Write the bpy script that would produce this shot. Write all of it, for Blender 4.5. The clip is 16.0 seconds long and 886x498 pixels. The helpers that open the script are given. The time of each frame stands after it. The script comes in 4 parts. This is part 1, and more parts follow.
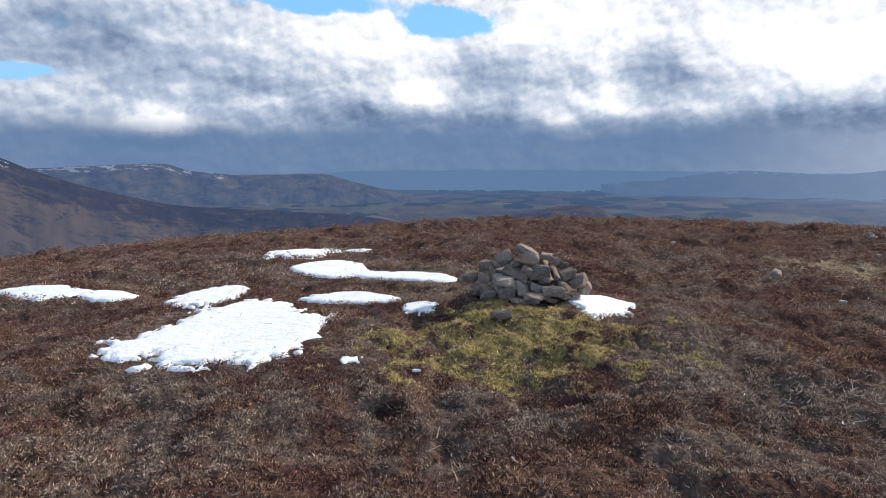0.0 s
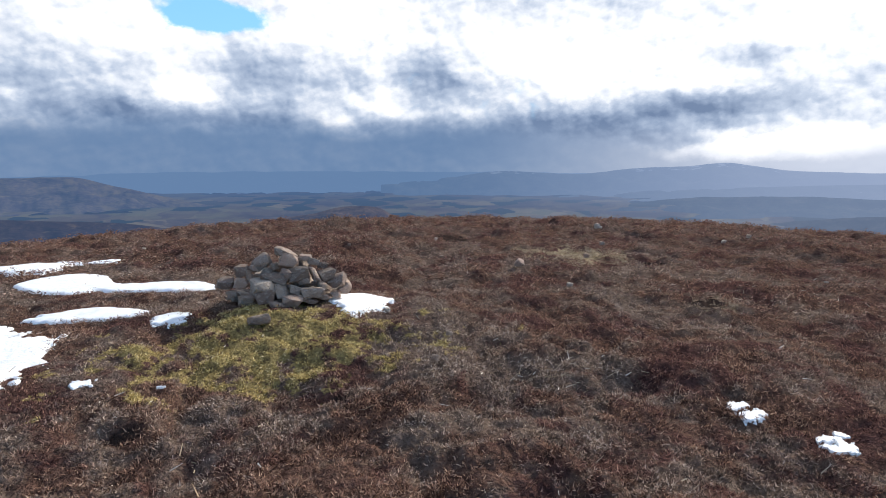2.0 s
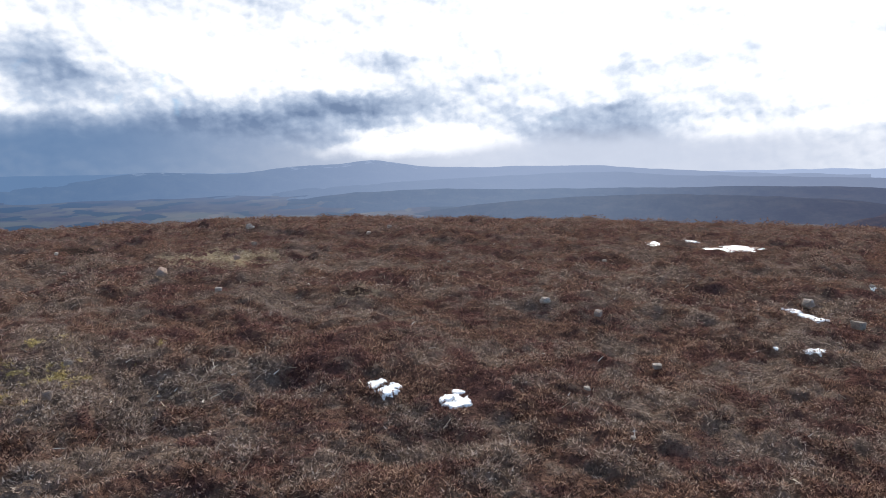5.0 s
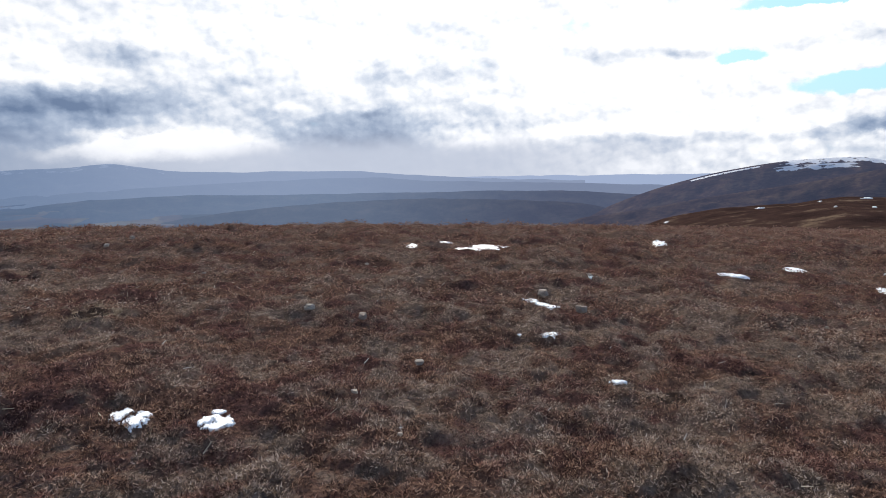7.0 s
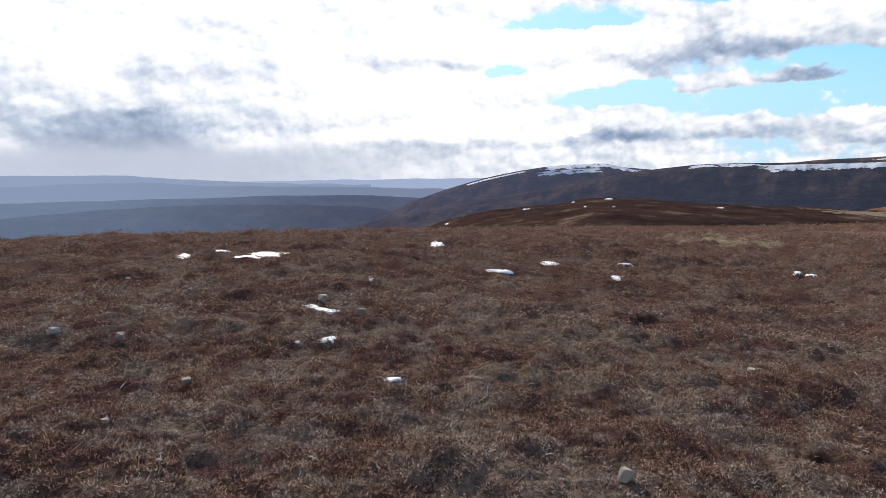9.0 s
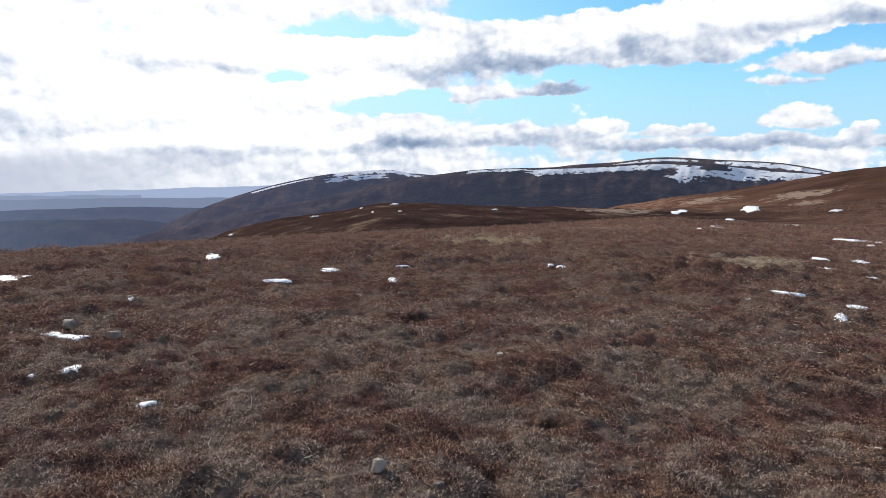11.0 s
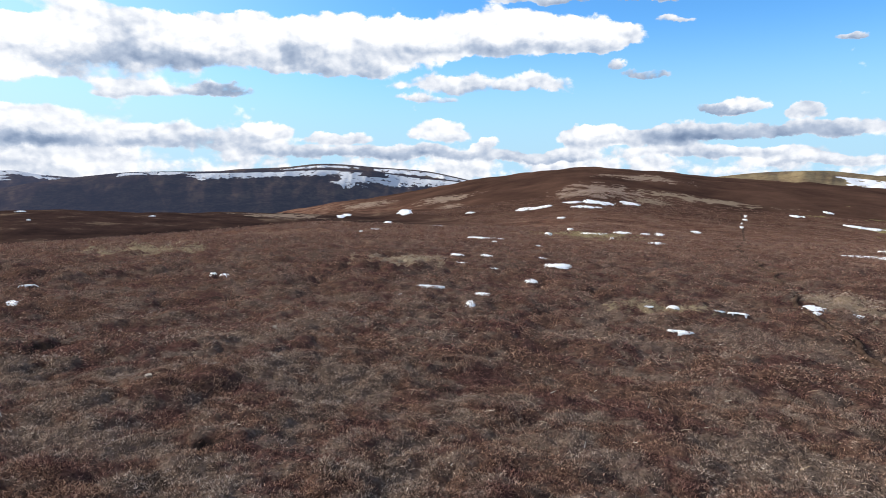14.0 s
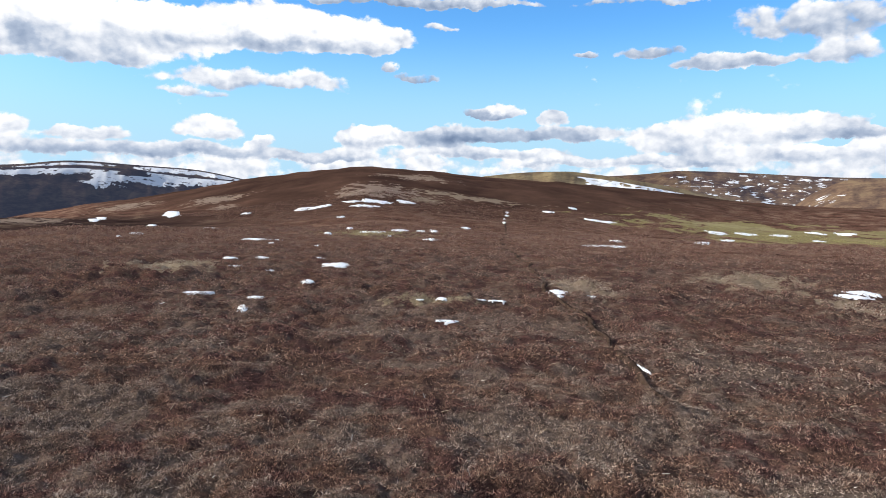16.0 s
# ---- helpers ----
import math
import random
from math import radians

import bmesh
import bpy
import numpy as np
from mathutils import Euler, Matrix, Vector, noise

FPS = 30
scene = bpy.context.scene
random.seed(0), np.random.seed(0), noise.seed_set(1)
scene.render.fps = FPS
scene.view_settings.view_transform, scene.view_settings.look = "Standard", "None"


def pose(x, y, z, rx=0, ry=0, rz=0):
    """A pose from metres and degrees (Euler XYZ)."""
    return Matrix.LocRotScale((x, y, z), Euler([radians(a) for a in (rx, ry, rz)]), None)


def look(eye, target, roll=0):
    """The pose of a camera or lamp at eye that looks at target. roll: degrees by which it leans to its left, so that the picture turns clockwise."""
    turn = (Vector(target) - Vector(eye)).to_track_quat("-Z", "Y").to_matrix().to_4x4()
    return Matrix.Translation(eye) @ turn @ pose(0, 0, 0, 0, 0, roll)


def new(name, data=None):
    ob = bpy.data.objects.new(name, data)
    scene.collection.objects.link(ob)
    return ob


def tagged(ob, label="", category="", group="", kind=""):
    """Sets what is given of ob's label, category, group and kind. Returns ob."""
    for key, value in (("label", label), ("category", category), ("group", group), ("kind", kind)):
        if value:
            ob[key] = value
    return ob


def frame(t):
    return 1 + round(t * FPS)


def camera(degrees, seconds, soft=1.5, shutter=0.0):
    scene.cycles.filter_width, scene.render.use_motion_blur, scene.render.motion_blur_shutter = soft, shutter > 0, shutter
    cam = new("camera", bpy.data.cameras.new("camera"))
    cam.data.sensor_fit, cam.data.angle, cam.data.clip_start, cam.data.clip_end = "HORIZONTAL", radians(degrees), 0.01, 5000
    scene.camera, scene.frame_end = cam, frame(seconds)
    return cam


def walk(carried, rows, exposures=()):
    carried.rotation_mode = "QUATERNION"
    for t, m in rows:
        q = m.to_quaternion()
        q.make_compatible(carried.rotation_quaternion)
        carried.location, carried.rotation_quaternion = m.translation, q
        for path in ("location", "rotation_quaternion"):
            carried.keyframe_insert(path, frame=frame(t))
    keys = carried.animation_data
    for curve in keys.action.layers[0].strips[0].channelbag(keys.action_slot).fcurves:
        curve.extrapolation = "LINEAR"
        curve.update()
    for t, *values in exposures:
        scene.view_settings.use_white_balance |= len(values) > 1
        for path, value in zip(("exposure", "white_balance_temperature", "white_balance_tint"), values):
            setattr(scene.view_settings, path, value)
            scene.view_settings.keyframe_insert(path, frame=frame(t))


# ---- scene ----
cam = camera(70.2, 16.0, soft=0.8)
METRES, EYE, TILT, LEAN, TURN = 1.2107, 1.6, 4.0, 0.25, 0.0
ROWS = [
    (0.0, 0.0, 0.0, 0.0, 0.06, -11.65, -0.29),
    (0.5, 0.0421, -0.0134, 0.0033, -4.92, -11.81, -0.44),
    (1.0, 0.0863, -0.0285, 0.0064, -9.5, -11.57, -0.86),
    (1.5, 0.1315, -0.0406, 0.0064, -14.46, -11.24, -1.35),
    (2.0, 0.1752, -0.063, 0.0046, -19.55, -11.23, -1.5),
    (2.5, 0.2222, -0.0835, 0.0033, -24.75, -11.21, -1.55),
    (3.0, 0.251, -0.1022, 0.0026, -29.49, -11.2, -1.49),
    (3.5, 0.2665, -0.1273, 0.004, -33.6, -11.09, -1.47),
    (4.0, 0.2792, -0.1254, 0.0049, -38.65, -10.89, -1.54),
    (6.5, 0.3322, -0.0982, -0.0051, -66.49, -9.14, -3.18),
    (7.0, 0.3336, -0.1104, -0.0047, -71.3, -8.79, -3.32),
    (7.5, 0.3401, -0.1277, -0.006, -75.86, -8.61, -3.41),
    (8.0, 0.3398, -0.1392, -0.0046, -80.77, -8.4, -3.61),
    (8.5, 0.3357, -0.1733, 0.0007, -85.89, -7.87, -3.81),
    (9.0, 0.3274, -0.2206, 0.0049, -90.48, -7.19, -3.73),
    (11.5, 0.1817, -0.445, 0.0265, -114.13, -5.18, -2.79),
    (12.0, 0.1675, -0.4739, 0.0297, -118.69, -4.8, -2.86),
    (12.5, 0.1742, -0.481, 0.0308, -123.77, -4.36, -3.08),
    (13.0, 0.177, -0.4771, 0.0341, -129.01, -4.02, -3.06),
    (13.5, 0.1589, -0.4854, 0.0359, -134.06, -3.67, -2.67),
    (14.0, 0.1372, -0.4989, 0.0356, -138.92, -3.6, -2.65),
    (14.5, 0.1085, -0.5037, 0.0373, -143.82, -3.66, -2.46),
    (15.0, 0.0735, -0.5041, 0.0389, -148.77, -3.46, -2.16),
    (15.5, 0.0347, -0.4999, 0.042, -154.04, -3.11, -1.98),
    (16.0, 0.0075, -0.5106, 0.0409, -158.69, -2.9, -1.68),
]
EXPOSURES = [(0.0, 0.06), (1.5, 0.16), (3.5, 0.26), (5.0, 0.2), (7.5, 0.02), (12.0, 0.06), (16.0, 0.06)]
walk(cam, [(t, pose(0, 0, EYE, TILT, LEAN, TURN) @ pose(METRES * x, METRES * y, METRES * z, 90 + pitch, roll, yaw)) for t, x, y, z, yaw, pitch, roll in ROWS], EXPOSURES)

# ---- light: sun behind thin cloud, broken sky ----
SUN_HEADING, SUN_HEIGHT = 64.8, 30.2          # degrees, heading clockwise from +y


def heading_vector(h, e):
    h, e = radians(h), radians(e)
    return Vector((math.sin(h) * math.cos(e), math.cos(h) * math.cos(e), math.sin(e)))


sun = new("sun", bpy.data.lights.new("sun", "SUN"))
sun.data.energy, sun.data.angle, sun.data.color = 5.0, radians(0.8), (1.0, 0.93, 0.83)
sun.matrix_world = look(heading_vector(SUN_HEADING, SUN_HEIGHT) * 100, (0, 0, 0))


class Nodes:
    """Short-hand for building a node tree."""

    def __init__(self, tree):
        self.tree = tree
        tree.nodes.clear()

    def add(self, kind):
        return self.tree.nodes.new(kind)

    def put(self, socket, value):
        if isinstance(value, bpy.types.NodeSocket):
            self.tree.links.new(value, socket)
        else:
            socket.default_value = value

    def math(self, op, a, b=0.0, c=0.0, clamp=False):
        node = self.add("ShaderNodeMath")
        node.operation, node.use_clamp = op, clamp
        for socket, value in zip(node.inputs, (a, b, c)):
            self.put(socket, value)
        return node.outputs[0]

    def vec(self, op, a, b=(0, 0, 0), c=(0, 0, 0)):
        node = self.add("ShaderNodeVectorMath")
        node.operation = op
        for socket, value in zip(node.inputs, (a, b, c)):
            self.put(socket, value)
        return node.outputs["Value" if op in ("DOT_PRODUCT", "LENGTH", "DISTANCE") else "Vector"]

    def xyz(self, x, y, z=0.0):
        node = self.add("ShaderNodeCombineXYZ")
        for socket, value in zip(node.inputs, (x, y, z)):
            self.put(socket, value)
        return node.outputs[0]

    def split(self, v):
        node = self.add("ShaderNodeSeparateXYZ")
        self.put(node.inputs[0], v)
        return node.outputs

    def noise(self, v, scale, detail=3.0, rough=0.55, out=0, warp=0.0):
        node = self.add("ShaderNodeTexNoise")
        self.put(node.inputs["Vector"], v)
        self.put(node.inputs["Scale"], scale)
        self.put(node.inputs["Detail"], detail)
        self.put(node.inputs["Roughness"], rough)
        self.put(node.inputs["Distortion"], warp)
        return node.outputs[out]

    def step(self, x, lo, hi):
        node = self.add("ShaderNodeMapRange")
        node.interpolation_type = "SMOOTHSTEP"
        for socket, value in zip(node.inputs, (x, lo, hi, 0.0, 1.0)):
            self.put(socket, value)
        return node.outputs[0]

    def mix(self, f, a, b):
        node = self.add("ShaderNodeMix")
        node.data_type, node.clamp_factor = "RGBA", True
        self.put(node.inputs[0], f)
        self.put(node.inputs[6], a if isinstance(a, bpy.types.NodeSocket) else (*a, 1.0))
        self.put(node.inputs[7], b if isinstance(b, bpy.types.NodeSocket) else (*b, 1.0))
        return node.outputs[2]

    def ramp(self, f, *stops):
        node = self.add("ShaderNodeValToRGB")
        elements = node.color_ramp.elements
        while len(elements) < len(stops):
            elements.new(0.5)
        for element, (at, colour) in zip(elements, stops):
            element.position, element.color = at, (*colour, 1.0)
        self.put(node.inputs[0], f)
        return node.outputs[0]

    def sum(self, terms):
        total = terms[0]
        for term in terms[1:]:
            total = self.math("ADD", total, term)
        return total


world = bpy.data.worlds.new("sky")
scene.world = world
world.use_nodes = True
n = Nodes(world.node_tree)
coord = n.add("ShaderNodeTexCoord").outputs["Generated"]
dx, dy, dz = n.split(coord)
# heading and height in degrees; the cut of the heading lies behind the walk (250 degrees)
turned = n.math("ARCTAN2", n.math("ADD", n.math("MULTIPLY", dx, math.cos(radians(70))), n.math("MULTIPLY", dy, -math.sin(radians(70)))),
                n.math("ADD", n.math("MULTIPLY", dx, math.sin(radians(70))), n.math("MULTIPLY", dy, math.cos(radians(70)))))
head = n.math("MULTIPLY_ADD", turned, 180 / math.pi, 70.0)
high = n.math("MULTIPLY", n.math("ARCSINE", dz), 180 / math.pi)
flat = n.xyz(head, n.math("MULTIPLY", high, 1.35), 3.7)
# uneven outlines: the clouds' plan is pulled about by noise
pull = n.vec("MULTIPLY", n.vec("SUBTRACT", n.noise(flat, 0.26, 6.0, 0.62, out=1), (0.5, 0.5, 0.5)), (4.2, 2.2, 0.0))
spot = n.vec("ADD", n.xyz(head, high, 0.0), pull)
billow = n.noise(flat, 0.17, 8.0, 0.60)
above = n.noise(n.vec("ADD", flat, (0.6, 0.9, 0.0)), 0.17, 8.0, 0.60)


def puffs(v):
    """Rounded heads of cumulus."""
    node = n.add("ShaderNodeTexVoronoi")
    node.feature, node.voronoi_dimensions, node.normalize = "F1", "2D", True
    n.put(node.inputs["Vector"], v)
    node.inputs["Scale"].default_value, node.inputs["Detail"].default_value = 0.42, 2.0
    node.inputs["Roughness"].default_value = 0.55
    return node.outputs["Distance"]


bent = n.vec("ADD", flat, n.vec("MULTIPLY", pull, (0.35, 0.5, 0.0)))
puff = puffs(bent)
puff_above = puffs(n.vec("ADD", bent, (0.35, 0.55, 0.0)))


spot_h, spot_e, _ = n.split(spot)


def cloud(cover_sum, dark_sum, h, e, wide, tall, cover, dark):
    """Adds one cloud, gap (cover below 0) or lighter or darker stretch (cover 0) to the cover and darkness so far: at a heading and height, in degrees."""
    u = n.math("MULTIPLY_ADD", spot_h, 1.0 / wide, -h / wide)
    v = n.math("MULTIPLY_ADD", spot_e, 1.0 / tall, -e / tall)
    if cover > 0:        # flatter below than above
        v = n.math("MINIMUM", v, n.math("MULTIPLY", v, 1.7))
    d = n.math("MULTIPLY_ADD", u, u, n.math("MULTIPLY", v, v))
    soft = n.math("POWER", 2.718, n.math("MULTIPLY", n.math("MULTIPLY", d, d) if cover else d, -0.75))
    if cover:
        cover_sum = n.math("MULTIPLY_ADD", soft, cover, cover_sum)
    if cover >= 0:       # paler crown, darker base
        dark_sum = n.math("MULTIPLY_ADD", soft, n.math("MULTIPLY_ADD", v, -0.22, dark) if cover else dark, dark_sum)
    return cover_sum, dark_sum


BANKS = [
    (-10.9, 13.5, 7.4, 0.8, -1.4, 0),
    (0.2, 12.1, 4.6, 1.3, -1.5, 0),
    (-33.5, 6.8, 2.5, 0.6, -1.3, 0),
    (-8.1, 11.1, 6.5, 2.3, 0, -0.34),
    (10.5, 11.9, 9.9, 2.5, 0, -0.37),
    (-2.5, 6, 2.3, 1.6, 0, -0.53),
    (28.1, 8.7, 5.9, 2.7, 0, -0.32),
    (14.5, 5.4, 4.3, 0.9, 0, -0.23),
    (-24.4, 3.4, 3.2, 0.6, 0, -0.79),
    (9.7, 3.9, 2, 0.7, 0, -0.53),
    (-22.2, 5.8, 2.6, 1.1, 0, -0.29),
    (-15.4, 5.1, 2.9, 0.5, 0, -0.32),
    (-28.5, 8.8, 5.9, 1.5, 0, 0.34),
    (-18.6, 6.4, 5.5, 1.4, 0, 0.38),
    (-7.3, 4.5, 8.1, 1, 0, 0.38),
]
BANKS += [
    (3.8, 3.7, 8.7, 1.2, 0, 0.32),
    (3.7, 7.9, 3.8, 1.7, 0, 0.26),
    (18.3, 7.9, 2.1, 1.8, 0, 0.4),
    (23.4, 6.4, 3.6, 1.3, 0, 0.23),
    (-25.3, 1.9, 4.6, 0.6, 0, 0.37),
    (24.4, 3, 8.9, 1.1, 0, 0.29),
    (-29.8, 10.9, 4.9, 1.3, 0, 0.21),
    (40.3, 4.9, 5.4, 0.9, 0, 0.53),
    (33.4, 3.6, 7.7, 1.3, 0, 0.42),
    (25.3, 2.2, 10.2, 1.4, 0, 0.23),
    (38.9, 2, 3, 0.4, 0, 0.37),
    (48.9, 0.8, 6.4, 1, 0, -0.42),
    (50.2, 2, 4.5, 0.6, 0, -0.37),
    (35.4, 7.6, 6.1, 2.6, 0, -0.16),
    (53.7, 8.1, 10.6, 3.7, 0, -0.13),
]
BANKS += [
    (61.5, 1.2, 3.7, 2, 0, 0.26),
    (53.9, 6.5, 4.8, 2.8, 0, 0.28),
    (45.3, 8.7, 2.2, 0.8, 0, 0.42),
    (43.9, 4.6, 2.9, 1.3, 0, 0.32),
    (64.7, 1.9, 7.9, 2.1, 0, 0.53),
    (65.3, 4.3, 1.6, 0.4, 0, 0.36),
    (69.3, 7.7, 5.1, 0.8, 0, 0.32),
    (89.4, 8.8, 4.4, 0.7, 0, 0.4),
    (90.6, 1.5, 6.2, 0.9, 0, 0.27),
    (79.2, 3.2, 6.1, 0.5, 0, 0.19),
    (108.8, 8, 1.8, 0.9, 0, 0.32),
    (43.4, 3, 3.6, 0.4, 0, 0.26),
    (47.8, 1.7, 6.8, 1.2, 0, -0.42),
    (86.7, 2.9, 8.9, 0.5, 0, -0.47),
    (74.2, 1.9, 2.6, 0.6, 0, -0.37),
]
BANKS += [
    (62.2, 9.9, 19.3, 3, 0, -0.08),
    (95.8, 8.2, 1.4, 0.4, -1, 0),
    (105, 5.6, 5.4, 0.7, -1.15, 0),
    (83.2, 11.1, 1.5, 0.7, -0.8, 0),
    (100.4, 9.8, 0.6, 0.4, -0.9, 0),
    (101.1, 12, 5, 0.4, -1.1, 0),
    (107.9, 6.7, 2.9, 0.6, -1.1, 0),
    (105.5, 2.8, 2.4, 1.1, 0.9, 0.32),
    (100.8, 2, 2.5, 0.8, 0.9, 0),
    (109.6, 2.5, 2.5, 0.9, 0.9, 0.05),
    (91, 8.7, 10.3, 5.4, 0, -0.29),
    (102.6, 12.3, 5.7, 0.9, -0.8, 0),
    (95.8, 8.2, 3, 0.9, -0.8, 0),
    (117.1, 14, 5.6, 1, -1.2, 0),
    (114.6, 10.1, 9.2, 2.8, 1, 0),
]
BANKS += [
    (124.5, 10.7, 8.1, 2.3, 1, -0.05),
    (136.4, 11.2, 9.3, 2.1, 1, 0),
    (146.8, 11.5, 7.9, 1.6, 1, 0),
    (129.9, 9.1, 5.9, 1.3, 0.8, 0.05),
    (112.3, 10.3, 1.6, 1.9, 0, 0.3),
    (116.5, 8.9, 3.1, 0.7, 0, 0.3),
    (119.5, 6.9, 2.6, 0.7, 0.9, 0.42),
    (112.5, 6.5, 3.8, 0.8, 0.9, 0.03),
    (125.5, 10.2, 0.9, 0.8, 0, 0.35),
    (143, 7.7, 8, 1, 0.75, 0.1),
    (138.7, 6.6, 4.1, 0.4, 0.5, 0.12),
    (102.4, 7.1, 7.1, 1, 0.6, -0.1),
    (102.5, 9.8, 9.4, 2, 0.6, -0.1),
    (114.4, 2.7, 9.2, 1.2, 0.9, 0.12),
    (123, 3.5, 2.1, 0.9, 1, 0.02),
]
BANKS += [
    (107.5, 3.1, 3, 1.2, 0.9, 0.12),
    (129.5, 3, 3, 0.7, 1, 0.08),
    (138.4, 3.6, 2.8, 1.3, 1.2, 0.06),
    (142.8, 2.7, 1.3, 0.7, 1, 0.02),
    (147.3, 1.3, 4.7, 0.4, 0.8, 0.22),
    (152, 2.8, 2.1, 1.2, 1.2, 0.02),
    (134.3, 1.8, 11.9, 0.7, 0.85, 0.28),
    (102.7, 2.5, 3.8, 1.2, 0.8, 0.08),
    (150, 1.6, 2.2, 0.7, 1, 0.06),
    (129.7, 10.5, 8.9, 2.6, 1, 0.02),
    (152.3, 3.1, 3, 1.1, 1.1, 0.02),
    (157.4, 3, 3.6, 1, 1, 0.18),
    (160.9, 3.5, 4.6, 1, 0.9, 0.38),
    (163.7, 5.7, 1.6, 0.8, 1.1, 0.06),
    (168.6, 5, 1.6, 0.8, 1.1, 0.12),
]
BANKS += [
    (169.4, 3.6, 4, 0.8, 0.95, 0.34),
    (162, 1.8, 6.7, 0.7, 0.9, 0.14),
    (168, 1.1, 4, 0.5, 0.9, 0.03),
    (162.2, 5.4, 2.6, 0.4, 0.7, 0.32),
    (177.9, 3, 4.1, 1.5, 1.2, 0.02),
    (184.3, 3.7, 5.4, 1.5, 1.2, -0.03),
    (189.1, 3.8, 3, 1.2, 1.1, 0.12),
    (187.3, 1.8, 5.1, 0.8, 1, 0.08),
    (192.8, 1.9, 1.7, 1.3, 1.2, 0.02),
    (192, 3.3, 1.8, 0.6, 0.8, 0.3),
    (178.9, 1.2, 5.4, 0.6, 0.9, 0.12),
    (151.9, 11, 4.1, 1.4, 1.1, 0.02),
    (143.8, 11.6, 8.6, 2.4, 1, 0),
    (153.9, 9, 0.8, 0.4, 0.6, 0.12),
    (156.4, 8.3, 2.3, 0.4, 0.65, 0.42),
]
BANKS += [
    (158.3, 12.6, 1.5, 0.4, 0.7, 0.12),
    (155.3, 14.5, 11.3, 0.5, 1, 0.36),
    (188.5, 11.6, 6.4, 1.8, 1, 0.24),
    (182.4, 9.1, 4.7, 0.7, 1, 0.32),
    (176.2, 10.1, 2.8, 0.6, 0.8, 0.42),
    (171.1, 10.3, 1.2, 0.3, 0.6, 0.4),
    (174.7, 14.2, 7.1, 0.4, 0.7, 0.22),
    (190.5, 9.4, 3.3, 1.3, 0.8, 0.16),
]
west = n.step(head, 90.0, 128.0)
sky = n.add("ShaderNodeTexSky")
sky.sky_type, sky.sun_disc, sky.altitude = "NISHITA", False, 800.0
sky.sun_elevation, sky.sun_rotation = radians(SUN_HEIGHT), radians(SUN_HEADING)
blue = n.vec("MULTIPLY", sky.outputs[0], (0.072, 0.148, 0.215))
blue = n.mix(n.step(high, 14.0, 0.0), blue, (0.47, 0.74, 0.94))
blue = n.mix(n.math("MULTIPLY", n.step(head, 140.0, 85.0), 0.72), blue, n.mix(n.step(head, 20.0, 60.0), (0.30, 0.62, 0.95), (0.66, 0.88, 1.0)))
relief = n.math("MULTIPLY", n.math("SUBTRACT", above, billow), n.math("MULTIPLY_ADD", west, 0.1, 0.85))
relief = n.math("MULTIPLY_ADD", n.math("SUBTRACT", puff, puff_above), n.math("MULTIPLY_ADD", west, 0.05, 0.58), relief)
lumps = n.math("ABSOLUTE", n.math("MULTIPLY_ADD", n.noise(bent, 0.2, 5.0, 0.5), 2.0, -1.0))
relief = n.math("ADD", relief, n.math("MULTIPLY", n.math("MULTIPLY_ADD", lumps, -1.5, 0.27), n.math("MULTIPLY_ADD", west, -0.08, 0.30)))
ragged = n.math("ADD", n.math("MULTIPLY_ADD", billow, 1.9, -1.25), n.math("MULTIPLY_ADD", puff, -1.0, 0.55))
# broken cloud in the west, and unseen cloud overhead added to grey the skylight
overhead = n.step(high, 20.0, 32.0)
base = n.math("MULTIPLY", n.step(high, 3.0, 0.8), 0.65)
cover = n.math("ADD", n.math("MULTIPLY_ADD", west, -1.3, 1.3), n.math("MULTIPLY", west, n.math("MULTIPLY_ADD", overhead, 0.7, base)))
dark = n.math("MULTIPLY_ADD", n.step(head, 5.0, 60.0), -0.20, 0.40)
dark = n.math("MULTIPLY_ADD", overhead, 0.34, dark)
for bank in BANKS:
    cover, dark = cloud(cover, dark, *bank)
# rain and haze low over the far hills
wet = n.math("ADD", high, n.math("MULTIPLY_ADD", n.noise(n.vec("MULTIPLY", flat, (1.0, 0.35, 1.0)), 0.16, 4.0), 2.0, -1.0))
wet = n.math("ADD", wet, n.math("MULTIPLY", n.step(head, 22.0, 40.0), 1.5))
low = n.math("MULTIPLY", n.step(wet, 4.9, 2.2), n.step(head, 102.0, 72.0))
gap_h, gap_e = n.math("MULTIPLY_ADD", spot_h, 1 / 7.0, -46.0 / 7.0), n.math("MULTIPLY_ADD", spot_e, 1 / 1.1, -1.5)
low = n.math("MULTIPLY", low, n.step(n.math("MULTIPLY_ADD", gap_h, gap_h, n.math("MULTIPLY", gap_e, gap_e)), -1.4, 2.3))
veil = n.mix(n.step(head, 16.0, 58.0), (0.115, 0.20, 0.355), (0.51, 0.56, 0.68))
# the sun's glare through the cloud
toward = n.vec("DOT_PRODUCT", coord, tuple(heading_vector(SUN_HEADING, SUN_HEIGHT)))
glare = n.vec("MULTIPLY", n.math("POWER", n.math("MAXIMUM", toward, 0.0), 14.0), (0.30, 0.29, 0.27))
edge = n.math("MULTIPLY_ADD", west, -0.26, 0.42)
alpha = n.step(n.math("ADD", cover, ragged), n.math("SUBTRACT", 0.5, edge), n.math("ADD", 0.5, edge))
dark = n.math("ADD", dark, relief, clamp=True)
grey = n.ramp(dark, (0.0, (1.15, 1.15, 1.17)), (0.22, (0.86, 0.89, 0.95)), (0.5, (0.47, 0.55, 0.69)), (0.75, (0.27, 0.35, 0.50)), (1.0, (0.14, 0.205, 0.34)))
lit = n.mix(n.math("MULTIPLY", low, 0.93), n.mix(alpha, blue, grey), veil)
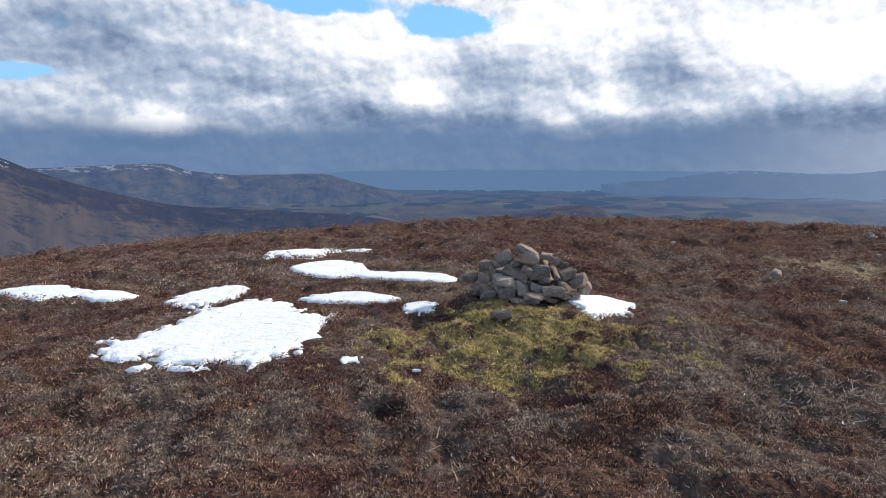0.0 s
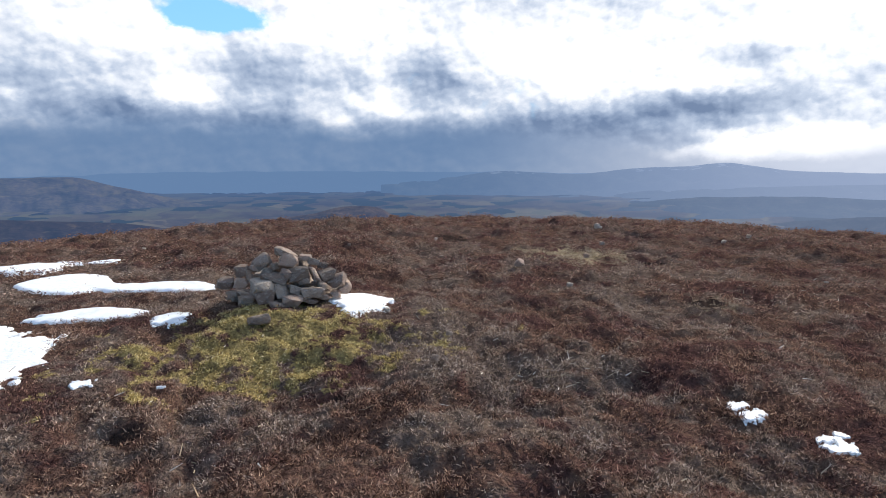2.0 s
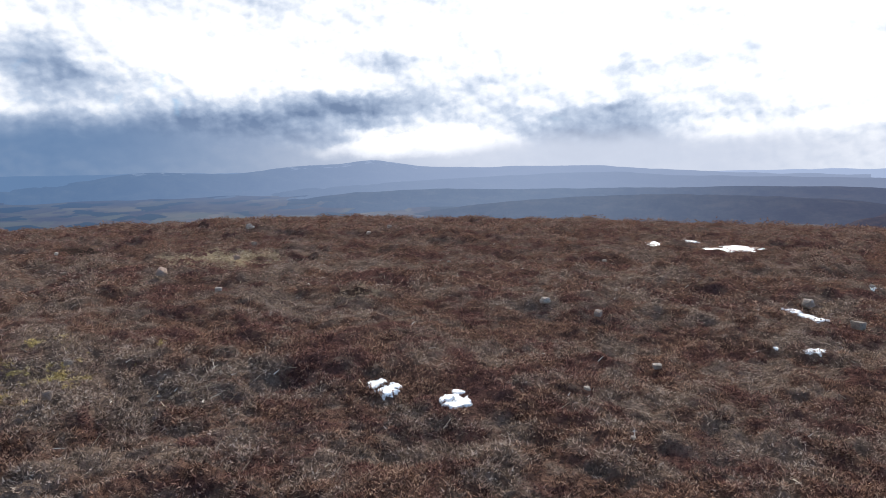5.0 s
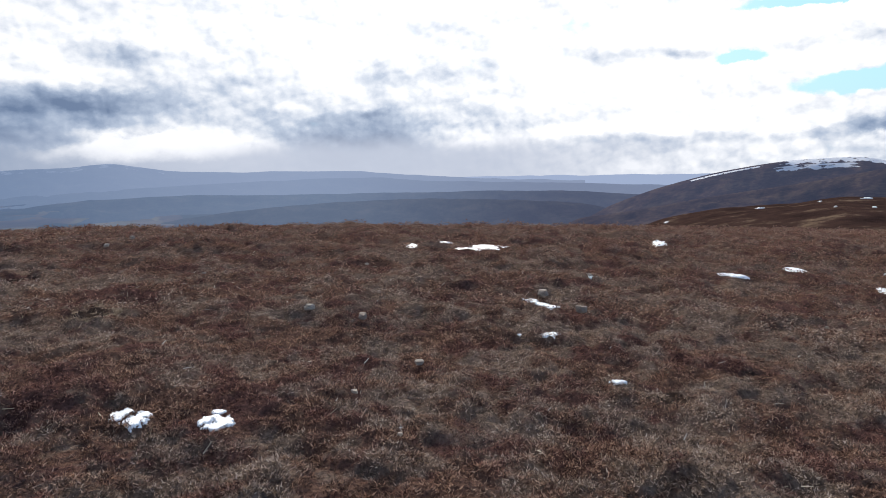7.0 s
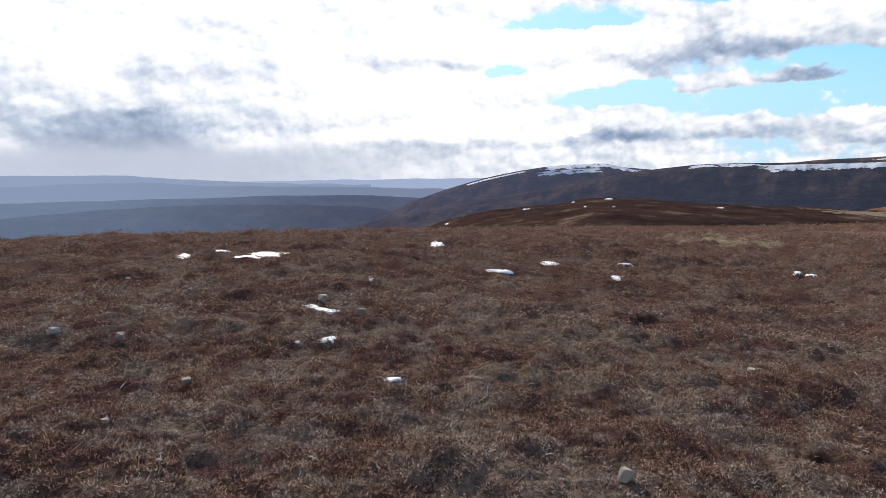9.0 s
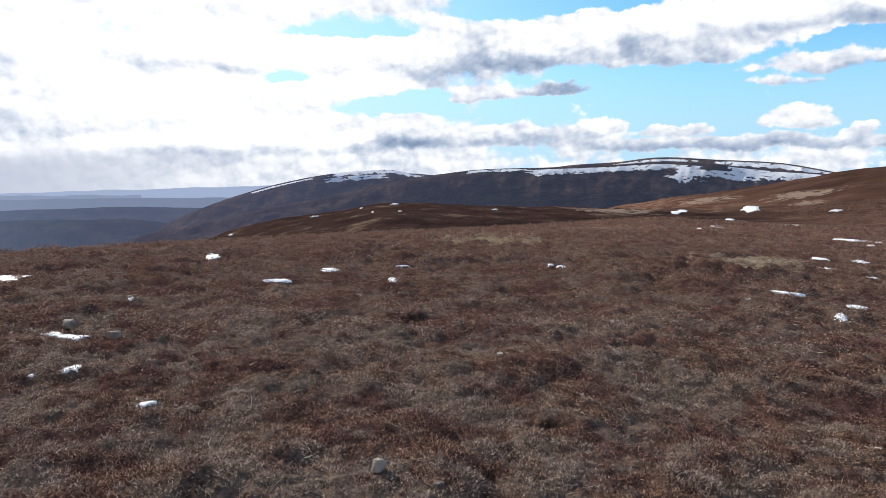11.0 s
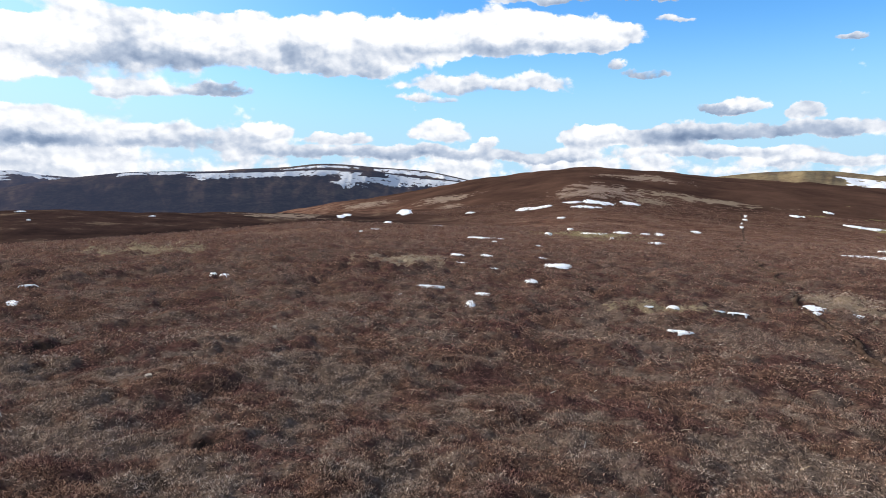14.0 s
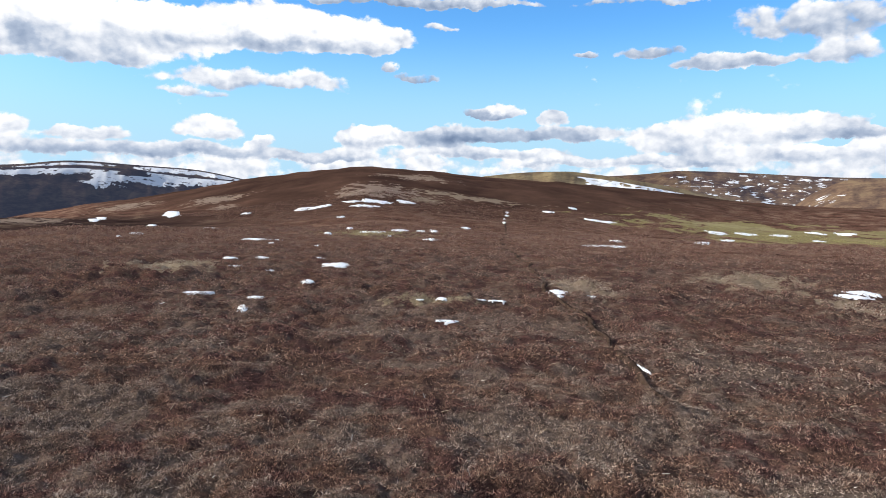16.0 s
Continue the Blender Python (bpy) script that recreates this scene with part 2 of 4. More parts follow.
back = n.add("ShaderNodeBackground")
n.put(back.inputs[0], n.vec("ADD", lit, glare))
n.put(n.add("ShaderNodeOutputWorld").inputs[0], back.outputs[0])

# ---- materials ----
def surface(name, rough=0.9, gloss=0.0):
    """A new node material: its builder, its shader and its place in metres."""
    mat = bpy.data.materials.new(name)
    mat.use_nodes = True
    m = Nodes(mat.node_tree)
    shader = m.add("ShaderNodeBsdfPrincipled")
    shader.inputs["Roughness"].default_value = rough
    shader.inputs["Specular IOR Level"].default_value = gloss
    out = m.add("ShaderNodeOutputMaterial")
    m.put(out.inputs[0], shader.outputs[0])
    place = m.add("ShaderNodeNewGeometry").outputs["Position"]
    return mat, m, shader, out, place


def relief_of(m, shader, height, strength=0.5, distance=0.02):
    bump = m.add("ShaderNodeBump")
    bump.inputs["Strength"].default_value, bump.inputs["Distance"].default_value = strength, distance
    m.put(bump.inputs["Height"], height)
    m.put(shader.inputs["Normal"], bump.outputs[0])


MOSS_AT = (0.55, 4.68)


def moss_field(m, place):
    """Where the yellow moss grows: round the foot of the cairn."""
    off = m.vec("MULTIPLY", m.vec("SUBTRACT", place, (*MOSS_AT, 0.0)), (1 / 1.25, 1 / 0.72, 0.0))
    return m.step(m.math("ADD", m.vec("LENGTH", off), m.math("MULTIPLY_ADD", m.noise(place, 4.2, 5.0, 0.68), 5.0, -2.35)), 1.0, 0.7)


def heather_colours(m, place, random_value):
    """Winter heather: rust brown, dark twigs, bleached grey stems; in patches."""
    patch = m.noise(place, 0.8, 4.0, 0.6)
    fine = m.noise(m.vec("MULTIPLY", place, (1.0, 1.0, 0.5)), 3.6, 5.0, 0.68)
    rust = m.ramp(random_value, (0.0, (0.045, 0.026, 0.022)), (0.35, (0.195, 0.112, 0.082)), (0.7, (0.385, 0.238, 0.172)), (1.0, (0.60, 0.42, 0.30)))
    wine = m.ramp(random_value, (0.0, (0.040, 0.020, 0.020)), (0.4, (0.17, 0.087, 0.072)), (0.8, (0.34, 0.192, 0.152)), (1.0, (0.52, 0.35, 0.27)))
    pale = m.ramp(random_value, (0.0, (0.10, 0.076, 0.060)), (0.45, (0.33, 0.252, 0.202)), (0.8, (0.53, 0.435, 0.355)), (1.0, (0.66, 0.585, 0.505)))
    tone = m.step(m.math("ADD", m.math("MULTIPLY", patch, 0.55), m.math("MULTIPLY", fine, 0.6)), 0.53, 0.65)
    reddish = m.step(m.noise(m.vec("ADD", place, (31.0, 7.0, 0.0)), 1.5, 4.0, 0.65), 0.47, 0.57)
    px, py, pz = m.split(place)
    far = m.step(m.math("MULTIPLY_ADD", px, px, m.math("MULTIPLY", py, py)), 20.0, 220.0)
    return m.mix(m.math("MULTIPLY", tone, m.math("MULTIPLY_ADD", far, -0.30, 0.80)), m.mix(reddish, rust, wine), pale)


def moss_colours(m, random_value):
    return m.ramp(random_value, (0.0, (0.13, 0.095, 0.045)), (0.4, (0.54, 0.42, 0.17)), (0.8, (0.78, 0.64, 0.30)), (1.0, (0.84, 0.72, 0.45)))


# bare peaty hollows: place, breadth, depth along the heading
HOLLOWS = [
    (5.08, -0.29, 0.16, 0.16),
    (10.30, -6.40, 0.48, 0.27),
    (6.70, 8.06, 0.26, 0.13),
    (5.07, 5.15, 0.21, 0.41),
    (6.71, 8.07, 0.37, 0.11),
    (5.04, 5.19, 0.25, 0.14),
    (4.45, 11.46, 0.33, 0.50),
    (5.91, -1.00, 0.16, 0.12),
    (7.99, -2.84, 0.19, 0.11),
    (6.60, -6.60, 0.20, 0.13),
    (3.94, -4.91, 0.16, 0.09),
    (3.98, -2.59, 0.15, 0.10),
    (0.78, 3.63, 0.14, 0.09),
    (-0.39, 3.61, 0.14, 0.07),
    (4.63, -5.33, 0.17, 0.11),
]
GRASS = [
    (-1.9, -22.3, 1.48, 2.79, -0.2),
    (14.2, -14.9, 0.99, 1.40, -0.2),
    (24.2, -11.3, 1.89, 2.27, 0.1),
    (-23.5, -183.6, 33.22, 26.00, 1.0),
    (-12.3, -197.6, 15.97, 5.16, 0.6),
    (33.0, -63.2, 4.46, 12.00, 0.5),
    (2.6, -16.8, 0.89, 1.80, -0.3),
    (-3.5, -16.1, 0.72, 1.77, -0.3),
    (14.5, -14.9, 1.29, 2.23, -0.2),
    (4.8, -12.2, 0.92, 0.36, 0.1),
    (5.1, 5.1, 0.23, 0.36, -0.2),
    (5.3, 8.5, 0.63, 0.73, 0.0),
    (5.6, 8.8, 0.85, 0.48, 0.0),
    (145.8, -100.7, 9.53, 12.00, -0.5),
    (185.8, -167.0, 8.06, 12.00, -0.5),
    (145.1, -167.6, 8.34, 7.04, -0.5),
    (126.7, -148.4, 3.15, 7.50, -0.5),
    (85.1, -166.8, 10.38, 12.00, -0.6),
    (92.1, -207.8, 12.60, 7.30, -0.5),
    (61.9, -182.9, 15.54, 4.82, -0.3),
    (69.1, -164.4, 4.15, 4.89, -0.3),
    (89.3, -157.2, 3.23, 4.92, -0.5),
]


def grassy(m, place, ground_colour, random_value):
    """Bleached and yellow-green grass in wet hollows. GRASS: place, reach across and along the heading, greenness."""
    for x, y, wide, deep, green in GRASS:
        r = math.hypot(x, y)
        off = m.vec("SUBTRACT", place, (x, y, 0.0))
        u = m.math("MULTIPLY", m.vec("DOT_PRODUCT", off, (y / r, -x / r, 0.0)), 1 / wide)
        v = m.math("MULTIPLY", m.vec("DOT_PRODUCT", off, (x / r, y / r, 0.0)), 1 / deep)
        d = m.math("SQRT", m.math("MULTIPLY_ADD", u, u, m.math("MULTIPLY", v, v)))
        inside = m.step(m.math("ADD", d, m.math("MULTIPLY_ADD", m.noise(place, 6.0 / (wide + deep), 5.0, 0.65), 5.5, -2.75)), 1.0, 0.75)
        straw = m.ramp(random_value, (0.0, (0.22, 0.165, 0.10)), (0.4, (0.42 - 0.03 * green, 0.355 + 0.03 * green, 0.245 - 0.10 * green)), (0.8, (0.64, 0.57, 0.43 - 0.14 * green)))
        ground_colour = m.mix(m.math("MULTIPLY", inside, 0.6), ground_colour, straw)
    return ground_colour


def peaty(m, place):
    """Bare peat in the hollows (see HOLLOWS)."""
    total = 0.0
    for hx, hy, wide, deep in HOLLOWS:
        r = math.hypot(hx, hy)
        off = m.vec("SUBTRACT", place, (hx, hy, 0.0))
        u = m.math("MULTIPLY", m.vec("DOT_PRODUCT", off, (hy / r, -hx / r, 0.0)), 1 / wide)
        v = m.math("MULTIPLY", m.vec("DOT_PRODUCT", off, (hx / r, hy / r, 0.0)), 1 / deep)
        d = m.math("SQRT", m.math("MULTIPLY_ADD", u, u, m.math("MULTIPLY", v, v)))
        total = m.math("MAXIMUM", m.step(m.math("ADD", d, m.math("MULTIPLY_ADD", m.noise(place, 5.0, 3.0), 1.4, -0.7)), 1.05, 0.7), total)
    return total


mat_moor, m, shader, out, place = surface("moor")
speck = m.noise(place, 34.0, 3.0, 0.7)
rough_tone = m.math("MULTIPLY_ADD", m.noise(place, 9.0, 4.0, 0.7), 0.6, m.math("MULTIPLY_ADD", speck, 0.8, -0.52))
px, py, pz = m.split(place)
reach = m.math("SQRT", m.math("MULTIPLY_ADD", px, px, m.math("MULTIPLY", py, py)))
plan = m.xyz(px, py)
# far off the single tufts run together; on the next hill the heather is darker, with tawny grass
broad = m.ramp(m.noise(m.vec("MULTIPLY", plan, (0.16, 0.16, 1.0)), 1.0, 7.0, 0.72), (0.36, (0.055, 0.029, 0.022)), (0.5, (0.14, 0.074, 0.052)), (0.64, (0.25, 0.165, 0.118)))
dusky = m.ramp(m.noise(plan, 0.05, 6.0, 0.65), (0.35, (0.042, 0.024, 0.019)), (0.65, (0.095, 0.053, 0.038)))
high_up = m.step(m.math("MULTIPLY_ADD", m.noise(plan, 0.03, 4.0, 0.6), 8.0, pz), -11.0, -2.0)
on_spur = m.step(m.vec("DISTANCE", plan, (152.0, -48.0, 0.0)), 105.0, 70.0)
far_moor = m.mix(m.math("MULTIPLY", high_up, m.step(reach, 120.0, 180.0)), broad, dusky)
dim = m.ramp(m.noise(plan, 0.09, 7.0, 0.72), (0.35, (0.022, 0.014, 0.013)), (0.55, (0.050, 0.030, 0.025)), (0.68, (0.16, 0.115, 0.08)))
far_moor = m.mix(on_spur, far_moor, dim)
close = m.mix(moss_field(m, place), heather_colours(m, place, rough_tone), moss_colours(m, rough_tone))
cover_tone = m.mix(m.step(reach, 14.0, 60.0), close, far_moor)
earth_and_shade = m.ramp(rough_tone, (0.1, (0.03, 0.021, 0.018)), (0.5, (0.08, 0.056, 0.045)), (0.85, (0.20, 0.165, 0.14)))
# peaty brown mixed in near by; it also stands in for shade between tufts
cover_tone = m.mix(m.math("MULTIPLY", m.step(reach, 45.0, 14.0), 0.28), cover_tone, earth_and_shade)
m.put(shader.inputs["Base Color"], m.mix(peaty(m, place), grassy(m, place, cover_tone, rough_tone), earth_and_shade))
relief_of(m, shader, m.math("ADD", speck, m.noise(place, 7.0, 3.0, 0.6)), 0.8, 0.06)

mat_heather, m, shader, out, place = surface("heather")
island = m.add("ShaderNodeNewGeometry").outputs["Random Per Island"]
px, py, pz = m.split(place)
reach = m.math("SQRT", m.math("MULTIPLY_ADD", px, px, m.math("MULTIPLY", py, py)))
spread = m.math("MULTIPLY_ADD", m.step(reach, 3.5, 16.0), -0.68, 1.0)
shade_pick = m.math("MULTIPLY_ADD", m.math("MULTIPLY_ADD", m.math("POWER", island, 1.4), 0.95, -0.40), spread, m.math("ADD", m.math("MULTIPLY_ADD", m.noise(place, 13.0, 2.0), 0.55, -0.21), m.math("MULTIPLY_ADD", m.noise(place, 2.6, 4.0, 0.7), 1.1, -0.20)))
colour = m.mix(moss_field(m, place), heather_colours(m, place, shade_pick), moss_colours(m, shade_pick))
colour = grassy(m, place, colour, shade_pick)
m.put(shader.inputs["Base Color"], colour)
thin = m.add("ShaderNodeBsdfTranslucent")
m.put(thin.inputs[0], colour)
leafy = m.add("ShaderNodeMixShader")
leafy.inputs[0].default_value = 0.24
m.put(leafy.inputs[1], shader.outputs[0])
m.put(leafy.inputs[2], thin.outputs[0])
m.put(out.inputs[0], leafy.outputs[0])

mat_snow, m, shader, out, place = surface("old_snow", 0.55, 0.3)
grit = m.noise(place, 60.0, 3.0, 0.7)
m.put(shader.inputs["Base Color"], m.ramp(m.math("ADD", m.noise(place, 5.0, 4.0, 0.6), m.math("MULTIPLY", grit, 0.18)), (0.3, (0.80, 0.84, 0.88)), (0.6, (0.88, 0.90, 0.92)), (0.8, (0.74, 0.76, 0.77))))
relief_of(m, shader, m.math("ADD", m.noise(place, 14.0, 4.0), m.math("MULTIPLY", grit, 0.3)), 0.5, 0.03)

def granite(name, tints, lichen_share):
    """Split granite with lichen and dark crusts. tints: from stone to stone."""
    mat, m, shader, out, place = surface(name, 0.85, 0.25)
    chance = m.add("ShaderNodeObjectInfo").outputs["Random"]
    body = m.add("ShaderNodeTexCoord").outputs["Object"]
    tint = m.ramp(chance, *[(k / (len(tints) - 1), c) for k, c in enumerate(tints)])
    lichen = m.step(m.noise(body, 5.0, 6.0, 0.7), 0.52, 0.62)
    mottled = m.mix(m.math("MULTIPLY", lichen, lichen_share), tint, (0.50, 0.46, 0.40))
    mottled = m.mix(m.step(m.noise(body, 14.0, 5.0, 0.72), 0.56, 0.66), mottled, (0.08, 0.07, 0.065))
    m.put(shader.inputs["Base Color"], mottled)
    relief_of(m, shader, m.math("ADD", m.noise(body, 18.0, 5.0, 0.65), m.math("MULTIPLY", m.noise(body, 60.0, 3.0), 0.4)), 0.7, 0.02)
    return mat


mat_stone = granite("granite", [(0.19, 0.145, 0.115), (0.36, 0.275, 0.215), (0.16, 0.115, 0.092), (0.40, 0.285, 0.22), (0.25, 0.20, 0.165), (0.44, 0.36, 0.29)], 0.36)
mat_pale_stone = granite("pale_granite", [(0.33, 0.285, 0.24), (0.43, 0.38, 0.325)], 0.5)


def heading_of(m, place):
    """The heading of a place from the summit, in degrees clockwise from +y."""
    x, y, z = m.split(place)
    return m.math("MULTIPLY", m.math("ARCTAN2", x, y), 180 / math.pi)


def with_painted_haze(m, shader, out, place, share, misty=0.0):
    """Haze painted as glow into a far surface: deep blue under the rain, pale towards the sun. misty: how far the glow
    takes on the rain behind.
    """
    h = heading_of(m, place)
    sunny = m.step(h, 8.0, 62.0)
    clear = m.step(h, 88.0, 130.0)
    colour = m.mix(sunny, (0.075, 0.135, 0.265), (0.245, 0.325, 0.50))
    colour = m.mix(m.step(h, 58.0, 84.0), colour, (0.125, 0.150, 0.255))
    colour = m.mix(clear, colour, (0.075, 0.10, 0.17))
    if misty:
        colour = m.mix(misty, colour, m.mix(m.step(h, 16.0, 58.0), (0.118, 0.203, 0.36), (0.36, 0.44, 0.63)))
    # the surface itself emits the haze colour, in the given share
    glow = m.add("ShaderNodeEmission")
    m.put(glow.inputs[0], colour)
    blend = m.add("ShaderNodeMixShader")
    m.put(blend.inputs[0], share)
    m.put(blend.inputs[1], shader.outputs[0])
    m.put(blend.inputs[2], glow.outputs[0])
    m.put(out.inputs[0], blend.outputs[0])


def hill_material(name, low, mid, high, haze_share, snow="", spans=(), low_grass=0.0, misty=0.0):
    """A far hillside. UV: heading, and degrees below the crest. spans: where snow lies, as headings from and to, and degrees below the crest.
    low_grass: tawny grass from so many degrees below the crest."""
    mat, m, shader, out, place = surface(name)
    uv = m.add("ShaderNodeUVMap").outputs[0]
    h, down, _ = m.split(uv)
    f = m.noise(m.vec("MULTIPLY", uv, (0.55, 1.7, 1.0)), 1.0, 7.0, 0.65, warp=0.5)
    f = m.math("MULTIPLY_ADD", m.noise(m.vec("MULTIPLY", uv, (3.0, 8.0, 1.0)), 1.0, 5.0, 0.7), 0.55, m.math("ADD", f, -0.275))
    if low_grass:
        f = m.math("ADD", f, m.math("MULTIPLY_ADD", m.step(down, low_grass - 1.4, low_grass + 0.8), 0.22, -0.07))
    colour = m.ramp(f, (0.38, low), (0.5, mid), (0.64, high))
    if snow:
        wisps = m.noise(m.vec("MULTIPLY", uv, (1.1, 4.5, 1.0)), 1.0, 6.0, 0.62, warp=0.5)
        runs = m.noise(m.vec("MULTIPLY", uv, (1.3, 0.35, 1.0)), 1.0, 5.0, 0.65)
        h = m.math("ADD", h, m.math("MULTIPLY_ADD", m.noise(m.vec("MULTIPLY", uv, (0.6, 3.0, 1.0)), 1.0, 3.0), 4.0, -2.0))
        lying = []
        for h0, h1, d0, d1 in spans:
            side = m.math("MULTIPLY", m.step(h, h0 - 0.5, h0 + 0.7), m.step(h, h1 + 0.5, h1 - 0.7))
            lower = m.math("ADD", down, m.math("MULTIPLY", m.math("SUBTRACT", 0.5, runs), (d1 - d0) * (1.9 if snow == "rim" else 1.0)))
            level = m.math("MULTIPLY", m.step(down, d0 - 0.03, d0 + 0.05), m.step(lower, d1 + 0.06, d1 - 0.06))
            lying.append(m.math("MULTIPLY", side, level))
        amount = lying[0]
        for one in lying[1:]:
            amount = m.math("MAXIMUM", amount, one)
        bar = {"rim": 0.40, "dust": 0.53, "speckle": 0.57}[snow]
        colour = m.mix(m.math("MULTIPLY", m.step(amount, 0.35, 0.6), m.math("MULTIPLY", m.step(wisps, bar, bar + 0.04), 0.45 if snow == "dust" else 1.0)), colour, (0.8, 0.83, 0.88))
    m.put(shader.inputs["Base Color"], colour)
    # haze glow painted over the hillside's own colours
    with_painted_haze(m, shader, out, place, haze_share, misty)
    return mat


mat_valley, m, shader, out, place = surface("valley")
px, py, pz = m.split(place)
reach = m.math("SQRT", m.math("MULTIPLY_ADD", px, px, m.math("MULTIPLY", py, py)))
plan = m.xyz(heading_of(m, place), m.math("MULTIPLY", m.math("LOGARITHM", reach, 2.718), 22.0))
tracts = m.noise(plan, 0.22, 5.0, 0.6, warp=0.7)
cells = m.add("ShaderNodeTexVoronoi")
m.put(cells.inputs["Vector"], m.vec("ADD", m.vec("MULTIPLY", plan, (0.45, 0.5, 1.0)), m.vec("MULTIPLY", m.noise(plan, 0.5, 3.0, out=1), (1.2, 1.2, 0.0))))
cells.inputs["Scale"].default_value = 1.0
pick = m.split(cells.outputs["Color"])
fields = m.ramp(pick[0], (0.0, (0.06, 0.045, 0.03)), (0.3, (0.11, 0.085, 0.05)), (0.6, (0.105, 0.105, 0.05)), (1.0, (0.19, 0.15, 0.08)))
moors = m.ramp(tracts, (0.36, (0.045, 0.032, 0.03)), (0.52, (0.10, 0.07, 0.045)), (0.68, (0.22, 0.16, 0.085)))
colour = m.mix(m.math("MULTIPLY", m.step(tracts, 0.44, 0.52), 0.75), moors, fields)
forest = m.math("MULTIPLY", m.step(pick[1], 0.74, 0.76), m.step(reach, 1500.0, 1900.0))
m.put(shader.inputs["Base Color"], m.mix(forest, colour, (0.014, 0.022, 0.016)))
# haze glow painted into the valley floor, stronger with distance
with_painted_haze(m, shader, out, place, m.math("ADD", m.math("MULTIPLY", m.step(reach, 900.0, 4600.0), 0.50), 0.42))

mat_straw, m, shader, out, place = surface("straw", 0.8)
island = m.add("ShaderNodeNewGeometry").outputs["Random Per Island"]
m.put(shader.inputs["Base Color"], m.ramp(island, (0.0, (0.30, 0.22, 0.14)), (0.6, (0.48, 0.41, 0.31)), (1.0, (0.68, 0.64, 0.56))))

mat_peat, m, shader, out, place = surface("trodden_peat")
m.put(shader.inputs["Base Color"], m.ramp(m.noise(place, 7.0, 4.0, 0.65), (0.35, (0.032, 0.021, 0.016)), (0.65, (0.10, 0.066, 0.05))))
relief_of(m, shader, m.noise(place, 25.0, 4.0, 0.7), 0.6, 0.03)

# snow: lobes of each patch as centre, half length, half breadth (plan, in metres)
SNOW = []
SNOW += [
    [(-1.54, 5.29, 0.46, 0.03, -0.27, 0.90), (-2.01, 4.87, 0.58, 0.08, -0.18, 0.58), (-1.82, 5.47, 0.53, 0.09, -0.17, 0.69)],
    [(-4.57, 7.05, 0.56, -0.07, -0.25, 0.40), (-3.65, 6.68, 0.36, -0.05, -0.09, 0.28)],
    [(-2.51, 6.51, 0.34, 0.13, -0.04, 0.42)],
    [(-0.95, 6.18, 0.53, -0.15, -0.04, 0.26)],
    [(-1.46, 8.01, 0.55, -0.17, -0.03, 0.58), (-0.41, 7.23, 0.59, -0.29, -0.02, 0.29)],
    [(-2.18, 9.50, 0.45, 0.10, -0.11, 0.50)],
    [(-1.350, 9.780, 0.180, 0.030, -0.030, 0.200)],
    [(-0.220, 5.540, 0.160, -0.040, 0.020, 0.230)],
    [(1.41, 5.47, 0.26, -0.01, 0.09, 0.47)],
    [(-0.670, 4.350, 0.090, 0.000, 0.000, 0.060)],
    [(-0.180, 4.140, 0.040, 0.000, 0.000, 0.010)],
]
SNOW += [
    [(141.75, -118.00, -0.65, -0.78, 6.79, -5.64), (150.14, -127.27, -0.62, -0.73, 7.49, -6.34)],
    [(132.45, -134.85, -1.29, -1.27, 6.82, -6.94)],
    [(106.37, -102.85, -0.53, -0.55, 4.94, -4.75)],
    [(40.21, -37.58, -0.23, -0.25, 2.04, -1.88)],
    [(33.66, -30.19, -0.08, -0.08, 0.81, -0.72)],
    [(64.08, -72.67, -0.66, -0.58, 3.19, -3.59)],
    [(104.49, -131.25, -0.81, -0.64, 1.00, -1.26)],
    [(26.17, -34.68, -0.71, -0.53, 0.58, -0.75)],
    [(22.50, -30.85, -0.10, -0.08, 0.41, -0.55)],
    [(15.75, -19.29, -0.17, -0.14, 0.25, -0.30)],
    [(14.87, -19.97, -0.14, -0.11, 0.41, -0.53)],
]
SNOW += [
    [(12.839, -16.128, -0.119, -0.095, 0.088, -0.108)],
    [(11.165, -15.580, -0.079, -0.056, 0.123, -0.166)],
    [(8.975, -10.269, -0.187, -0.163, 0.114, -0.123)],
    [(8.487, -8.929, -0.048, -0.045, 0.031, -0.031)],
    [(7.663, -10.393, -0.095, -0.070, 0.100, -0.129)],
    [(7.047, -9.232, -0.050, -0.038, 0.217, -0.266)],
    [(6.696, -6.504, -0.026, -0.027, 0.016, -0.015)],
    [(8.60, -13.56, -0.10, -0.06, 0.20, -0.30)],
    [(13.15, -21.18, -0.16, -0.10, 0.25, -0.38)],
    [(10.62, -18.29, -0.29, -0.17, 0.40, -0.68)],
    [(10.927, -19.204, -0.144, -0.082, 0.052, -0.089)],
]
SNOW += [
    [(90.32, -135.13, -1.62, -1.08, 1.37, -2.06), (85.70, -135.52, -2.40, -1.52, 0.72, -1.15)],
    [(80.69, -142.63, -2.25, -1.27, 0.70, -1.23), (75.65, -146.51, -3.56, -1.84, 1.24, -2.40), (74.12, -137.29, -2.36, -1.28, 0.74, -1.36)],
    [(70.94, -154.60, -2.21, -1.01, 0.76, -1.66)],
    [(68.69, -117.02, -0.67, -0.39, 1.30, -2.20)],
    [(34.84, -57.00, -0.27, -0.17, 1.35, -2.19)],
    [(51.74, -91.14, -0.36, -0.21, 1.08, -1.89)],
    [(36.94, -70.89, -1.17, -0.61, 1.98, -3.76)],
    [(44.47, -95.14, -1.11, -0.52, 1.25, -2.67)],
    [(41.50, -96.77, -0.61, -0.26, 0.79, -1.83)],
